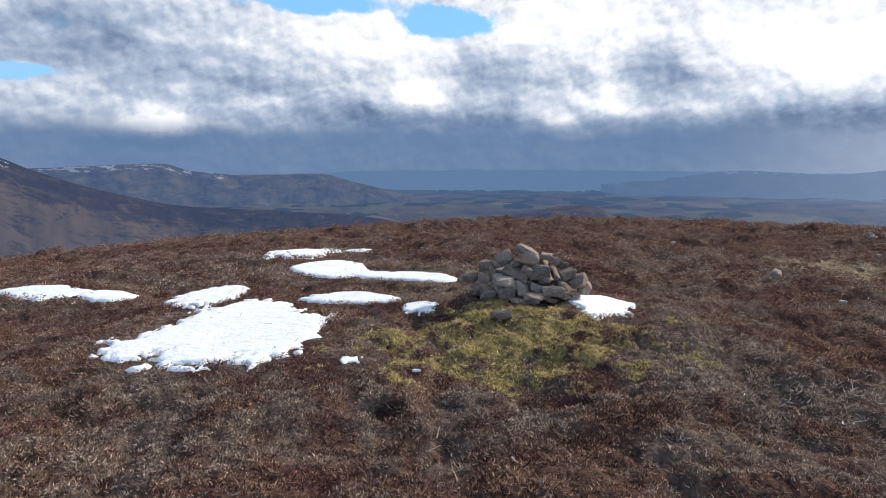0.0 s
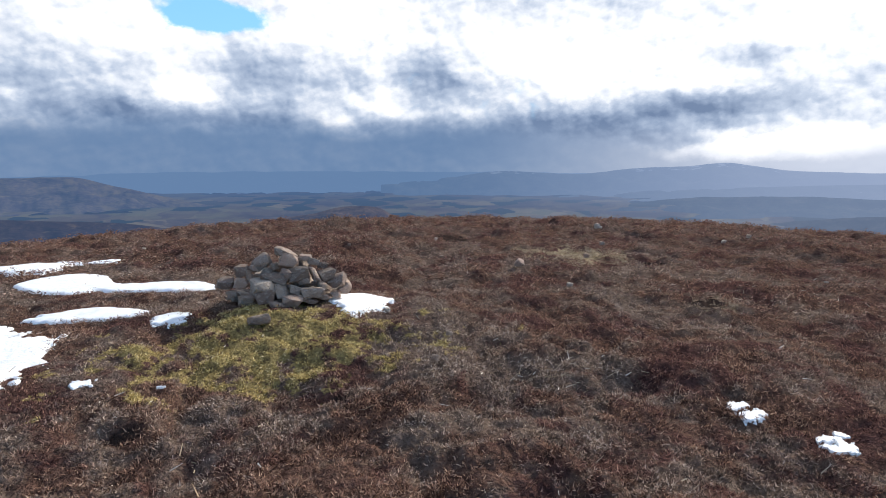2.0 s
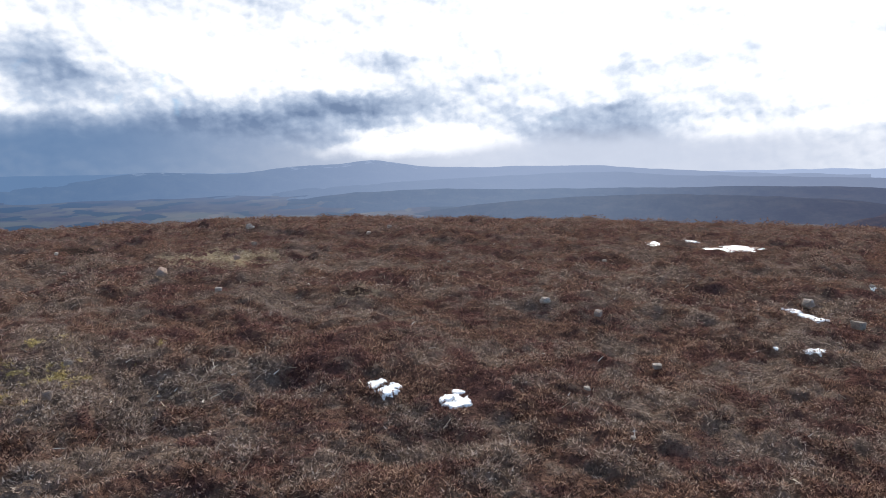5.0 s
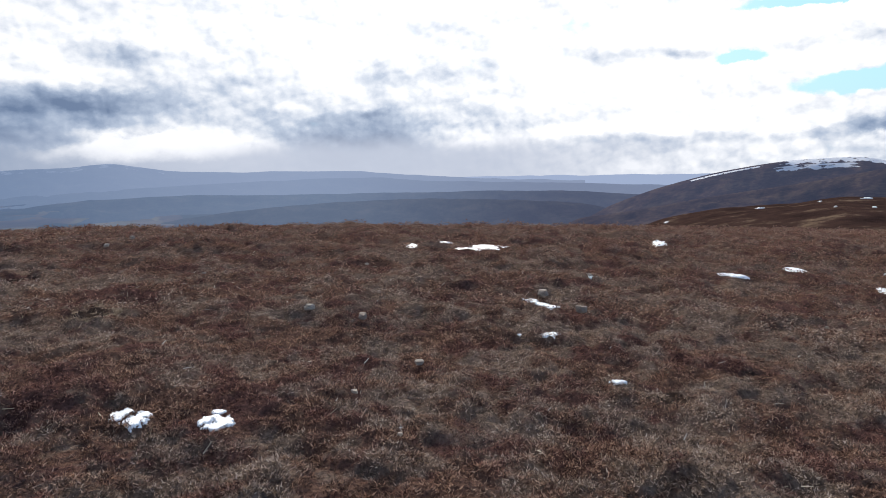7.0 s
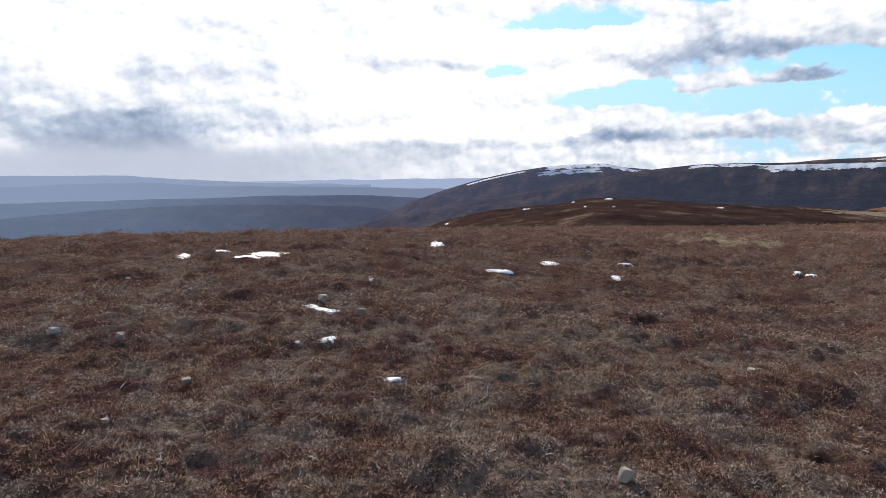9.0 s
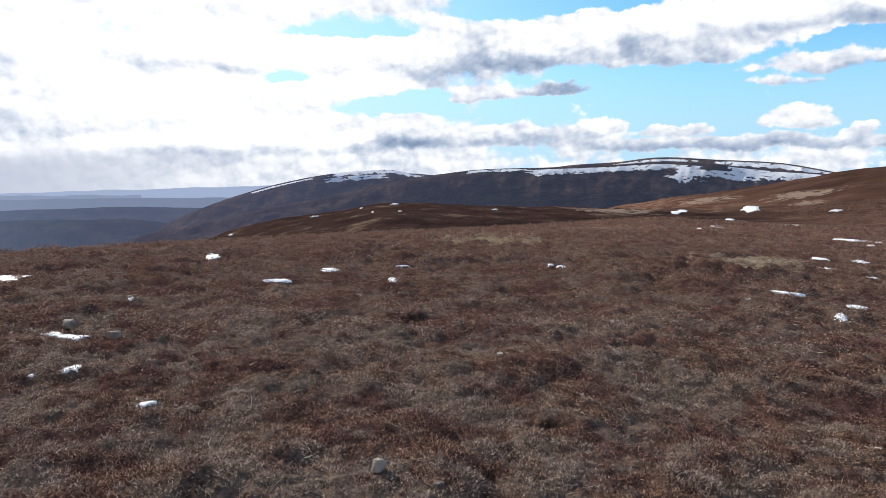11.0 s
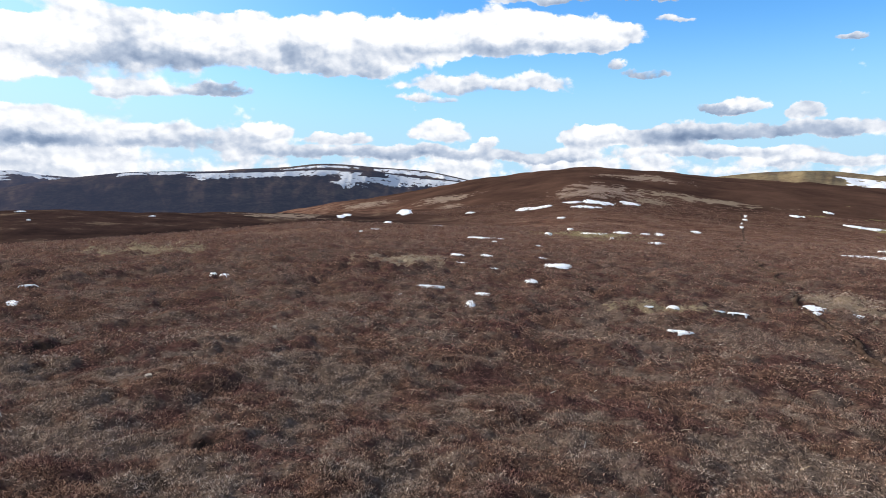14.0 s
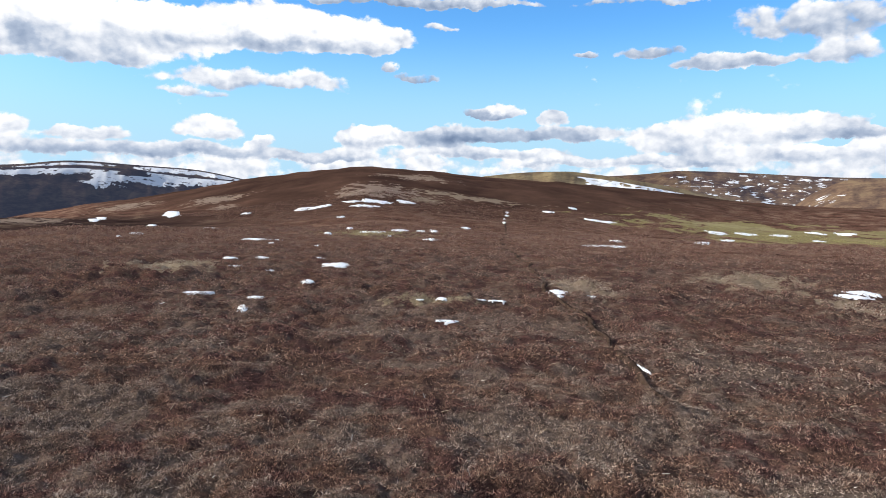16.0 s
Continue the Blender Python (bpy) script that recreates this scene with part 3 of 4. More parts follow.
    [(41.54, -102.73, -0.60, -0.24, 2.03, -4.99)],
    [(20.12, -49.33, -0.42, -0.17, 1.05, -2.54)],
]
SNOW += [
    [(42.20, -121.46, -0.71, -0.25, 0.65, -1.86)],
    [(26.71, -54.89, -0.12, -0.06, 0.94, -1.90)],
    [(37.21, -175.93, -1.84, -0.39, 0.27, -1.26)],
    [(32.91, -192.45, -1.07, -0.18, 0.45, -2.61)],
    [(21.84, -171.63, -3.93, -0.50, 0.17, -1.24)],
    [(5.84, -50.34, -1.34, -0.16, 0.29, -2.49)],
    [(7.47, -72.99, -0.52, -0.05, 0.37, -3.61)],
    [(2.79, -15.07, -0.16, -0.03, 0.09, -0.44), (2.577, -14.258, -0.075, -0.014, 0.040, -0.208)],
    [(1.910, -14.553, -0.063, -0.008, 0.028, -0.197)],
    [(3.533, -9.836, -0.158, -0.057, 0.050, -0.129)],
    [(4.930, -11.980, -0.076, -0.031, 0.014, -0.033)],
]
SNOW += [
    [(4.571, -12.270, -0.089, -0.033, 0.044, -0.113)],
    [(3.834, -12.599, -0.086, -0.026, 0.012, -0.036)],
    [(3.533, -12.687, -0.138, -0.038, 0.015, -0.050)],
    [(-6.72, -172.33, -2.22, 0.09, -0.12, -3.42)],
    [(-13.89, -177.94, -2.14, 0.17, -0.18, -2.50)],
    [(-21.69, -178.83, -1.94, 0.24, -0.25, -2.18)],
    [(-32.57, -196.42, -2.09, 0.35, -0.35, -2.21)],
    [(-39.13, -197.87, -2.48, 0.49, -0.51, -2.67)],
    [(-1.69, -81.83, -0.76, 0.02, -0.11, -5.31)],
    [(-8.20, -155.58, -1.46, 0.08, -0.12, -2.44)],
    [(-28.60, -169.74, -1.01, 0.17, -0.17, -1.08)],
]
SNOW += [
    [(-4.35, -19.79, -0.30, 0.06, -0.11, -0.51), (-3.83, -18.14, -0.34, 0.07, -0.04, -0.21)],
    [(0.401, -7.872, -0.076, 0.145, 0.003, -0.052)],
    [(46.20, -166.78, -0.37, -0.10, 0.37, -1.31)],
    [(44.74, -161.04, -0.50, -0.14, 0.31, -1.12)],
    [(43.30, -153.85, -0.21, -0.06, 0.35, -1.22)],
    [(40.03, -142.33, -0.32, -0.09, 0.61, -2.14)],
    [(17.65, -0.24, -0.00, -0.13, 0.63, 0.01)],
    [(18.577, -0.173, -0.000, -0.051, 0.063, 0.001)],
    [(13.07, -2.53, -0.03, -0.14, 0.39, -0.06)],
    [(11.678, -1.365, -0.022, -0.185, 0.153, -0.012)],
    [(11.350, -3.413, -0.020, -0.067, 0.290, -0.075)],
]
SNOW += [
    [(13.896, -4.322, -0.033, -0.108, 0.066, -0.018)],
    [(13.688, -7.983, -0.029, -0.050, 0.134, -0.074)],
    [(13.229, -8.018, -0.040, -0.066, 0.121, -0.069)],
    [(19.10, -30.37, -0.13, -0.08, 0.43, -0.68)],
    [(12.50, 4.64, 0.03, -0.08, 0.45, 0.18)],
    [(13.659, 4.403, 0.063, -0.196, 0.213, 0.073)],
    [(12.30, 3.34, 0.06, -0.22, 0.30, 0.09), (13.13, 3.22, 0.06, -0.25, 0.68, 0.18), (13.487, 2.919, 0.020, -0.091, 0.154, 0.036)],
    [(17.10, -0.24, -0.00, -0.09, 0.40, -0.00)],
    [(7.779, 1.255, -0.003, -0.091, 0.098, 0.019), (7.648, 1.104, -0.008, -0.086, 0.101, 0.018), (7.595, 0.974, 0.018, -0.087, 0.091, 0.014)],
    [(6.266, 0.833, 0.031, -0.033, 0.057, 0.010), (6.336, 0.767, 0.025, -0.057, 0.077, 0.012)],
    [(6.161, 1.056, 0.001, -0.022, 0.018, 0.004)],
]
SNOW += [
    [(5.173, 0.098, 0.021, -0.050, 0.037, 0.002)],
    [(10.103, 0.786, 0.002, -0.023, 0.155, 0.015)],
    [(161.06, -43.92, -0.26, -0.95, 0.71, -0.19)],
    [(174.78, -24.69, -0.12, -0.82, 2.66, -0.37)],
    [(171.91, -2.61, -0.01, -0.49, 0.82, -0.02)],
    [(140.11, -32.95, -0.05, -0.23, 0.59, -0.14)],
    [(136.39, -38.39, -0.08, -0.29, 0.49, -0.14)],
    [(166.07, -35.91, -0.07, -0.34, 0.70, -0.15)],
    [(143.37, -64.65, -0.23, -0.51, 0.93, -0.42)],
    [(3.102, 2.752, 0.076, -0.006, 0.040, 0.042), (3.085, 2.640, 0.065, -0.037, 0.048, 0.048), (3.165, 2.647, 0.015, -0.033, 0.037, 0.036)],
    [(3.276, 2.278, 0.052, -0.025, 0.030, 0.025), (3.237, 2.184, 0.075, -0.037, 0.050, 0.041), (3.189, 2.278, 0.014, -0.007, 0.024, 0.020), (3.379, 2.298, 0.026, -0.033, 0.023, 0.018)],
]

# ---- the land ----
def bend(h, knots):
    """A smooth line through (heading, value) knots."""
    xs, ys = np.array(knots, float).T
    slope = np.diff(ys) / np.diff(xs)
    d = np.zeros(len(xs))
    a, b = slope[:-1], slope[1:]
    d[1:-1] = np.where(a * b > 0, 2 * a * b / np.where(a * b > 0, a + b, 1), 0)
    d[0], d[-1] = slope[0], slope[-1]
    i = np.clip(np.searchsorted(xs, h) - 1, 0, len(xs) - 2)
    w = xs[i + 1] - xs[i]
    u = np.clip((h - xs[i]) / w, 0, 1)
    a, b = (1 + 2 * u) * (1 - u) ** 2, u * (1 - u) ** 2
    c, e = u * u * (3 - 2 * u), u * u * (u - 1)
    return a * ys[i] + b * w * d[i] + c * ys[i + 1] + e * w * d[i + 1]


def lattice(ix, iy, seed):
    v = np.sin(ix * 127.1 + iy * 311.7 + seed * 74.7) * 43758.5453
    return v - np.floor(v)


def value_noise(x, y, seed=0):
    ix, iy = np.floor(x), np.floor(y)
    u, v = x - ix, y - iy
    u, v = u * u * (3 - 2 * u), v * v * (3 - 2 * v)
    a, b = lattice(ix, iy, seed), lattice(ix + 1, iy, seed)
    c, d = lattice(ix, iy + 1, seed), lattice(ix + 1, iy + 1, seed)
    return (a + (b - a) * u) * (1 - v) + (c + (d - c) * u) * v - 0.5


def fbm(x, y, octaves=4, seed=0):
    total, size = 0.0, 1.0
    for k in range(octaves):
        total = total + size * value_noise(x * 2 ** k + 17 * k, y * 2 ** k - 9 * k, seed + k)
        size *= 0.5
    return total


# how the summit rounds off (per metre), the spur and the next hill: by heading
ROUND = [(-160, .003), (-60, .0058), (-35, .00545), (-19, .00485), (0, .00408), (16, .00352), (34, .00305), (52, .00265), (70, .00217), (80, .00182), (88, .0015), (100, .0010), (115, .0005), (130, .0001), (203, .0001), (220, .003)]
SPUR = [(84, -9.0), (88, -6.6), (90.6, -5.3), (96, -4.1), (100, -3.6), (105, -2.95), (112, -3.27), (122.5, -3.55), (132, -4.4), (145, -6.0)]
NEXT_HILL = [(105, -6.5), (115, -4.7), (122.5, -3.75), (132, -2.2), (140, -0.85), (146, 0.05), (152, 0.58), (157.4, 0.3), (163, -0.27), (170, -0.68), (179, -1.43), (185, -2.05), (190, -2.3), (194.5, -2.32), (201, -2.8), (215, -5.0)]
SPUR_AWAY, HILL_AWAY, VALLEY = 170.0, 300.0, -150.0


def soft_max(a, b, k):
    d = np.clip(0.5 + 0.5 * (a - b) / k, 0, 1)
    return b + (a - b) * d + k * d * (1 - d)


def land(x, y):
    """Height of the open land, without tussocks."""
    r = np.hypot(x, y)
    h = (np.degrees(np.arctan2(x, y)) + 160) % 360 - 160
    h = np.where(h < -160 + 1e-6, -160, h)
    h = np.where(h < -140, h + 360, h)
    z = 0.0699 * y - 0.0044 * x - bend(h, ROUND) * r * r
    z = np.maximum(z, -900)
    z = soft_max(z, VALLEY + 6 * fbm(x / 400, y / 400, 3, 5), 12.0)
    for knots, away, q, k in ((SPUR, SPUR_AWAY, .0004, 2.0), (NEXT_HILL, HILL_AWAY, .0006, 14.0)):
        inside = (h > knots[0][0]) & (h < knots[-1][0])
        top = EYE + away * np.tan(np.radians(bend(np.clip(h, knots[0][0], knots[-1][0]), knots)))
        off = r - away
        ridge = top - q * np.where(off > 0, 5.0, 1.0) * off * off
        z = np.where(inside & (r > 25), soft_max(z, ridge, k), z)
    return z


CAIRN_AT = (0.78, 5.72)


def hollow_depth(x, y):
    total = 0.0 * x
    for hx, hy, wide, deep in HOLLOWS:
        r = math.hypot(hx, hy)
        u, v = ((x - hx) * hy - (y - hy) * hx) / r / wide, ((x - hx) * hx + (y - hy) * hy) / r / deep
        total = total + np.exp(-np.minimum(u * u + v * v, 9) * 1.2)
    return np.clip(total, 0, 1)


def bedded(x, y):
    """1 where snow has filled the hollows level."""
    total = np.zeros(np.shape(x))
    for lobes in SNOW:
        for cx, cy, ax, ay, bx, by in lobes:
            if math.hypot(cx, cy) < 60:
                span = 2.0 * (math.hypot(ax, ay) + math.hypot(bx, by))
                close = (np.abs(x - cx) < span) & (np.abs(y - cy) < span)
                if close.any():
                    px, py = x[close] - cx, y[close] - cy
                    det = ax * by - ay * bx
                    u, v = (px * by - py * bx) / det, (py * ax - px * ay) / det
                    total[close] = np.maximum(total[close], np.clip(2.4 - 1.2 * np.sqrt(u * u + v * v), 0, 1))
    return total


def ground_height(x, y):
    """The land with its hummocks, and the mound under the cairn."""
    x, y = np.asarray(x, float), np.asarray(y, float)
    r = np.hypot(x, y)
    near = np.clip((60 - r) / 40, 0, 1)
    level = bedded(x, y)
    near = near * (1 - 0.6 * level)
    z = land(x, y)
    z = z + 0.14 * fbm(x * 0.55, y * 0.55, 2, 2) * near + (0.11 * fbm(x * 1.9, y * 1.9, 3, 3)) * np.clip((40 - r) / 30, 0, 1) * (1 - 0.9 * level)
    z = z + np.clip(r / 200 - 0.15, 0, 1) * 1.2 * fbm(x / 14, y / 14, 3, 8) * np.clip((900 - r) / 400, 0, 1)
    mound = np.exp(-(((x - 0.72) / 1.1) ** 2 + ((y - 5.35) / 0.95) ** 2))
    return z + 0.16 * mound - 0.07 * hollow_depth(x, y)


def cells(x, y, seed):
    """Jittered cells: how far inside its cell a place lies (0 at the seam, about 1 in the middle), and the cell's own chance."""
    ix, iy = np.floor(x), np.floor(y)
    first, second, pick = np.full(np.shape(x), 9.0), np.full(np.shape(x), 9.0), np.zeros(np.shape(x))
    for ox in (-1, 0, 1):
        for oy in (-1, 0, 1):
            cx, cy = ix + ox, iy + oy
            d = np.hypot(cx + 0.1 + 0.8 * lattice(cx, cy, seed) - x, cy + 0.1 + 0.8 * lattice(cx, cy, seed + 3) - y)
            nearer = d < first
            second = np.where(nearer, first, np.minimum(second, d))
            pick = np.where(nearer, lattice(cx, cy, seed + 6), pick)
            first = np.where(nearer, d, first)
    return np.clip((second - first) * 1.6, 0, 1), pick


def cushions(x, y):
    """The heather's cushions: domes of uneven height with dark clefts between them. Height in metres, about 0 on the mean."""
    r = np.hypot(x, y)
    wx, wy = x + 0.16 * fbm(x * 2.1, y * 2.1, 2, 31), y + 0.16 * fbm(x * 2.1 + 40, y * 2.1, 2, 37)
    wide, tall = cells(wx * 1.9, wy * 1.9, 51)
    small, tuft = cells(wx * 4.7, wy * 4.7, 61)
    thin = np.clip(0.55 + 1.1 * fbm(x * 0.5, y * 0.5, 2, 71), 0.12, 1.0)
    z = 0.088 * thin * (0.3 + 0.7 * tall) * wide ** 0.5 + 0.045 * (0.4 + 0.6 * tuft) * small ** 0.6 - 0.055
    clump, broad = cells(wx * 0.85, wy * 0.85, 81)
    z = z * (1 + 1.1 * np.clip((r - 5) / 10, 0, 1)) + (0.20 * (0.25 + 0.75 * broad) * clump ** 0.5 - 0.10) * np.clip((r - 7) / 10, 0, 1)
    return z * np.clip((85 - r) / 35, 0, 1)


def tussock(x, y):
    """Fine unevenness of the heather itself; none where snow lies."""
    r = np.hypot(x, y)
    z = cushions(x, y) + 0.018 * value_noise(x * 26, y * 26, 14) * np.clip((22 - r) / 14, 0, 1)
    return z * (1 - bedded(x, y))


def sheet(name, verts, quads, mat, uvs=None, smooth=True):
    """A mesh object from arrays."""
    me = bpy.data.meshes.new(name)
    quads = np.asarray(quads, dtype=np.int32)
    size = quads.shape[1]
    me.vertices.add(len(verts))
    me.vertices.foreach_set("co", np.asarray(verts, dtype=np.float32).ravel())
    me.loops.add(quads.size)
    me.loops.foreach_set("vertex_index", quads.ravel())
    me.polygons.add(len(quads))
    me.polygons.foreach_set("loop_start", np.arange(0, quads.size, size, dtype=np.int32))
    me.polygons.foreach_set("use_smooth", np.full(len(quads), smooth))
    if uvs is not None:
        layer = me.uv_layers.new(name="UVMap")
        layer.data.foreach_set("uv", np.asarray(uvs, dtype=np.float32)[quads.ravel()].ravel())
    me.update(calc_edges=True)
    me.materials.append(mat)
    return new(name, me)


def grid_quads(rows, cols, closed=False):
    i, j = np.meshgrid(np.arange(rows - 1), np.arange(cols if closed else cols - 1), indexing="ij")
    j2 = (j + 1) % cols
    return np.stack([i * cols + j, (i + 1) * cols + j, (i + 1) * cols + j2, i * cols + j2], -1).reshape(-1, 4)


def build_ground():
    heads = np.concatenate([np.arange(-37, 197, 0.25), np.arange(197, 323, 3.0)])
    rings = [0.25]
    while rings[-1] < 4900:
        r = rings[-1]
        rings.append(r * (1.25 if r < 1.6 else 1.0085 if r < 26 else 1.015 if r < 70 else 1.03 if r < 600 else 1.08))
    rr, hh = np.meshgrid(np.array(rings), np.radians(heads), indexing="ij")
    x, y = rr * np.sin(hh), rr * np.cos(hh)
    z = ground_height(x, y) + tussock(x, y)
    verts = np.stack([x, y, z], -1).reshape(-1, 3)
    quads = grid_quads(len(rings), len(heads), closed=True)[:, ::-1]
    ob = sheet("ground", verts, quads, mat_moor)
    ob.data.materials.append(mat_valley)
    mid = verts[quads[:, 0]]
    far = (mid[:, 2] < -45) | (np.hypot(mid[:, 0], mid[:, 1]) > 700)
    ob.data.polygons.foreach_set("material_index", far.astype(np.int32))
    return tagged(ob, "brown heather moor falling away from a rounded summit", "moorland", kind="structure")


ground = build_ground()


def ridge(name, label, knots, away, front, back, foot, mat, rough=0.05, seed=0, fine=0.12):
    """A far hill: crest heights in degrees by heading, at a distance, with front and back slopes of given depth.
    UV: heading, and degrees below the crest."""
    heads = np.arange(knots[0][0], knots[-1][0] + fine / 2, fine)
    lines = np.concatenate([-np.linspace(1, 0, 30) ** 1.6, np.linspace(0, 1, 8)[1:]])
    hh, uu = np.meshgrid(heads, lines, indexing="ij")
    crest = bend(hh, knots) + rough * fbm(hh * 0.5, hh * 0 + seed, 5, seed)
    top = EYE + away * np.tan(np.radians(crest))
    rr = away + np.where(uu < 0, uu * front, uu * back)
    a = np.abs(uu)
    fall = np.where(uu < 0, 0.35 * a * a + 0.65 * (1 - np.cos(a * math.pi)) / 2, a * a)
    h = np.radians(hh)
    x, y = rr * np.sin(h), rr * np.cos(h)
    folds = fbm(x / away * 22, y / away * 22, 5, seed + 4) * away * 0.016 * np.clip(a * 4, 0, 1)
    z = top + (np.minimum(foot, top - 5) - top) * fall + folds
    limit = EYE + (top - EYE) * rr / away - 0.004 * a * away
    z = np.where(uu == 0, top, np.minimum(z, limit))
    verts = np.stack([x, y, z], -1).reshape(-1, 3)
    below = crest - np.degrees(np.arctan2(z - EYE, rr))
    uvs = np.stack([hh, np.where(uu > 0, 0, below)], -1).reshape(-1, 2)
    return tagged(sheet(name, verts, grid_quads(len(heads), len(lines)), mat, uvs), label, "hill", kind="structure")


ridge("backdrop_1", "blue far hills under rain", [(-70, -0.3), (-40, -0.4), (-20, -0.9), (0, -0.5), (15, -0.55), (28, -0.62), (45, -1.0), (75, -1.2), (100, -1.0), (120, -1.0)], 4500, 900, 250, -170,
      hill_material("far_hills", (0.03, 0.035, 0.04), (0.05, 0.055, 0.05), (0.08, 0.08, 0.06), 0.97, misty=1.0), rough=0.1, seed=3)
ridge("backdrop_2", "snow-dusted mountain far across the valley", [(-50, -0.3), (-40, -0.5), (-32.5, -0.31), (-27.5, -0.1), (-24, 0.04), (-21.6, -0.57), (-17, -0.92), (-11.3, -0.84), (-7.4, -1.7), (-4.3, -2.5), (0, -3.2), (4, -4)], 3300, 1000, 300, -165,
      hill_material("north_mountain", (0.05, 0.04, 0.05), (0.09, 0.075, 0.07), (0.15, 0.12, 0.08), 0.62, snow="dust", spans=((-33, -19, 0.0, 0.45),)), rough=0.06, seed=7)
# base colours kept dark for cloud shade as well as for the heather
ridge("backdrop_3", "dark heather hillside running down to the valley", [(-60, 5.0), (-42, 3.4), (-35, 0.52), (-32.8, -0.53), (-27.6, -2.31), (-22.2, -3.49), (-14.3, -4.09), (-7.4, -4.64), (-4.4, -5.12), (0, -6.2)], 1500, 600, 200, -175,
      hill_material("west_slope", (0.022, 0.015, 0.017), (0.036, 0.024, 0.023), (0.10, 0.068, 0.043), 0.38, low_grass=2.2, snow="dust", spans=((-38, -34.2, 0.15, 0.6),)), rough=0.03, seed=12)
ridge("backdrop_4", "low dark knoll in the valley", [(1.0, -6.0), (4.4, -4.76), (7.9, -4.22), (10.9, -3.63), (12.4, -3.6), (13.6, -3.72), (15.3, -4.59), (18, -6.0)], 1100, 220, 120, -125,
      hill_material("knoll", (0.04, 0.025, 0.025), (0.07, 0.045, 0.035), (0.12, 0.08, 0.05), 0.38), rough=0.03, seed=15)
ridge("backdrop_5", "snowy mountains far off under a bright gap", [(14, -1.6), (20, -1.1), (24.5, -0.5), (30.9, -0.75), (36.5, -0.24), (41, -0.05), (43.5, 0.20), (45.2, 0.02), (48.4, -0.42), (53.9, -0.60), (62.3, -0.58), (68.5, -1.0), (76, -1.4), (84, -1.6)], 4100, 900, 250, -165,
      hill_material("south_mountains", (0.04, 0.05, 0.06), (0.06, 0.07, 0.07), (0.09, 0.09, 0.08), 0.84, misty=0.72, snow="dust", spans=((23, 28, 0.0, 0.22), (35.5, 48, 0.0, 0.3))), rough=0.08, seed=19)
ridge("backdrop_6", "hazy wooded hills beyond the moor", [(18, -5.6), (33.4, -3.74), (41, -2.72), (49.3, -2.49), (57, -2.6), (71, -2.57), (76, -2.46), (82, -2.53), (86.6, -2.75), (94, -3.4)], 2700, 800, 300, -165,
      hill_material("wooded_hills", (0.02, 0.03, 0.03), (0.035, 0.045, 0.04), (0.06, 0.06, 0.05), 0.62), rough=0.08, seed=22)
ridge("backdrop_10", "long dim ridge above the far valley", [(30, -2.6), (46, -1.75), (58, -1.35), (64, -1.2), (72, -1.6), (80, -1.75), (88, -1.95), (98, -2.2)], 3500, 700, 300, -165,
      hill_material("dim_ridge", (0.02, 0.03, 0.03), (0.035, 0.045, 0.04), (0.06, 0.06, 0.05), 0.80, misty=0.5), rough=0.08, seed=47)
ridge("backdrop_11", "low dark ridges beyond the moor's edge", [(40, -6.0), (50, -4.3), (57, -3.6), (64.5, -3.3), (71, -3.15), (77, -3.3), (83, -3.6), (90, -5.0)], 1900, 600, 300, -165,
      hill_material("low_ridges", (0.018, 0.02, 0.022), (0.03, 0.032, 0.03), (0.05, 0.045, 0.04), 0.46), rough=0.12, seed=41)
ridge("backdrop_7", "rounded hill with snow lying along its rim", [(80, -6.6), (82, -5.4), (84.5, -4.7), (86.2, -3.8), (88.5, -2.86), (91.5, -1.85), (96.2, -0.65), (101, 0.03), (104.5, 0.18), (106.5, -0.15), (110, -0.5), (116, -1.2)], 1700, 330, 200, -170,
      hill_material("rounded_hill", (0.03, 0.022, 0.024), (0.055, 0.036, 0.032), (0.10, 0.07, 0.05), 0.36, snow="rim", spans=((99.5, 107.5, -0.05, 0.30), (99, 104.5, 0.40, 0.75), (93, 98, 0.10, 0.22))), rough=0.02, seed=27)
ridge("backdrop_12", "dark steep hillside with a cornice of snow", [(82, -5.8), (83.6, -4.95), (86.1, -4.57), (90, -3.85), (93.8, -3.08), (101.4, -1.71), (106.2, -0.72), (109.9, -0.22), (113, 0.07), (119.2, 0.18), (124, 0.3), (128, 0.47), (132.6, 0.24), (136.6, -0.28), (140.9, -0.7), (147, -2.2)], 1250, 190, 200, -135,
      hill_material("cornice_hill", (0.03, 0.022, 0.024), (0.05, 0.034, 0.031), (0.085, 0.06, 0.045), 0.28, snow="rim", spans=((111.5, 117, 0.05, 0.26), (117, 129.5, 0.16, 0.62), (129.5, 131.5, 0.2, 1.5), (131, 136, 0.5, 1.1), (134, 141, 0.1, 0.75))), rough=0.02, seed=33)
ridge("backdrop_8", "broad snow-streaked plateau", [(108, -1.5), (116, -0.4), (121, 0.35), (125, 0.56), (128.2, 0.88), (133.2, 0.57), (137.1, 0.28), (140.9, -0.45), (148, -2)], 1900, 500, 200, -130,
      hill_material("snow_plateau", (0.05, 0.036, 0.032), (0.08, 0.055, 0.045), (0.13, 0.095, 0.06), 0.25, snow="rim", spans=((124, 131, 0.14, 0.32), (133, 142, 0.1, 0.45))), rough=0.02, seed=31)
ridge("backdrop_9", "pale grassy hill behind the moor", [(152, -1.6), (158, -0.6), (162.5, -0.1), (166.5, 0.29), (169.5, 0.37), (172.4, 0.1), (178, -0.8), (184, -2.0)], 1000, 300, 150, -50,
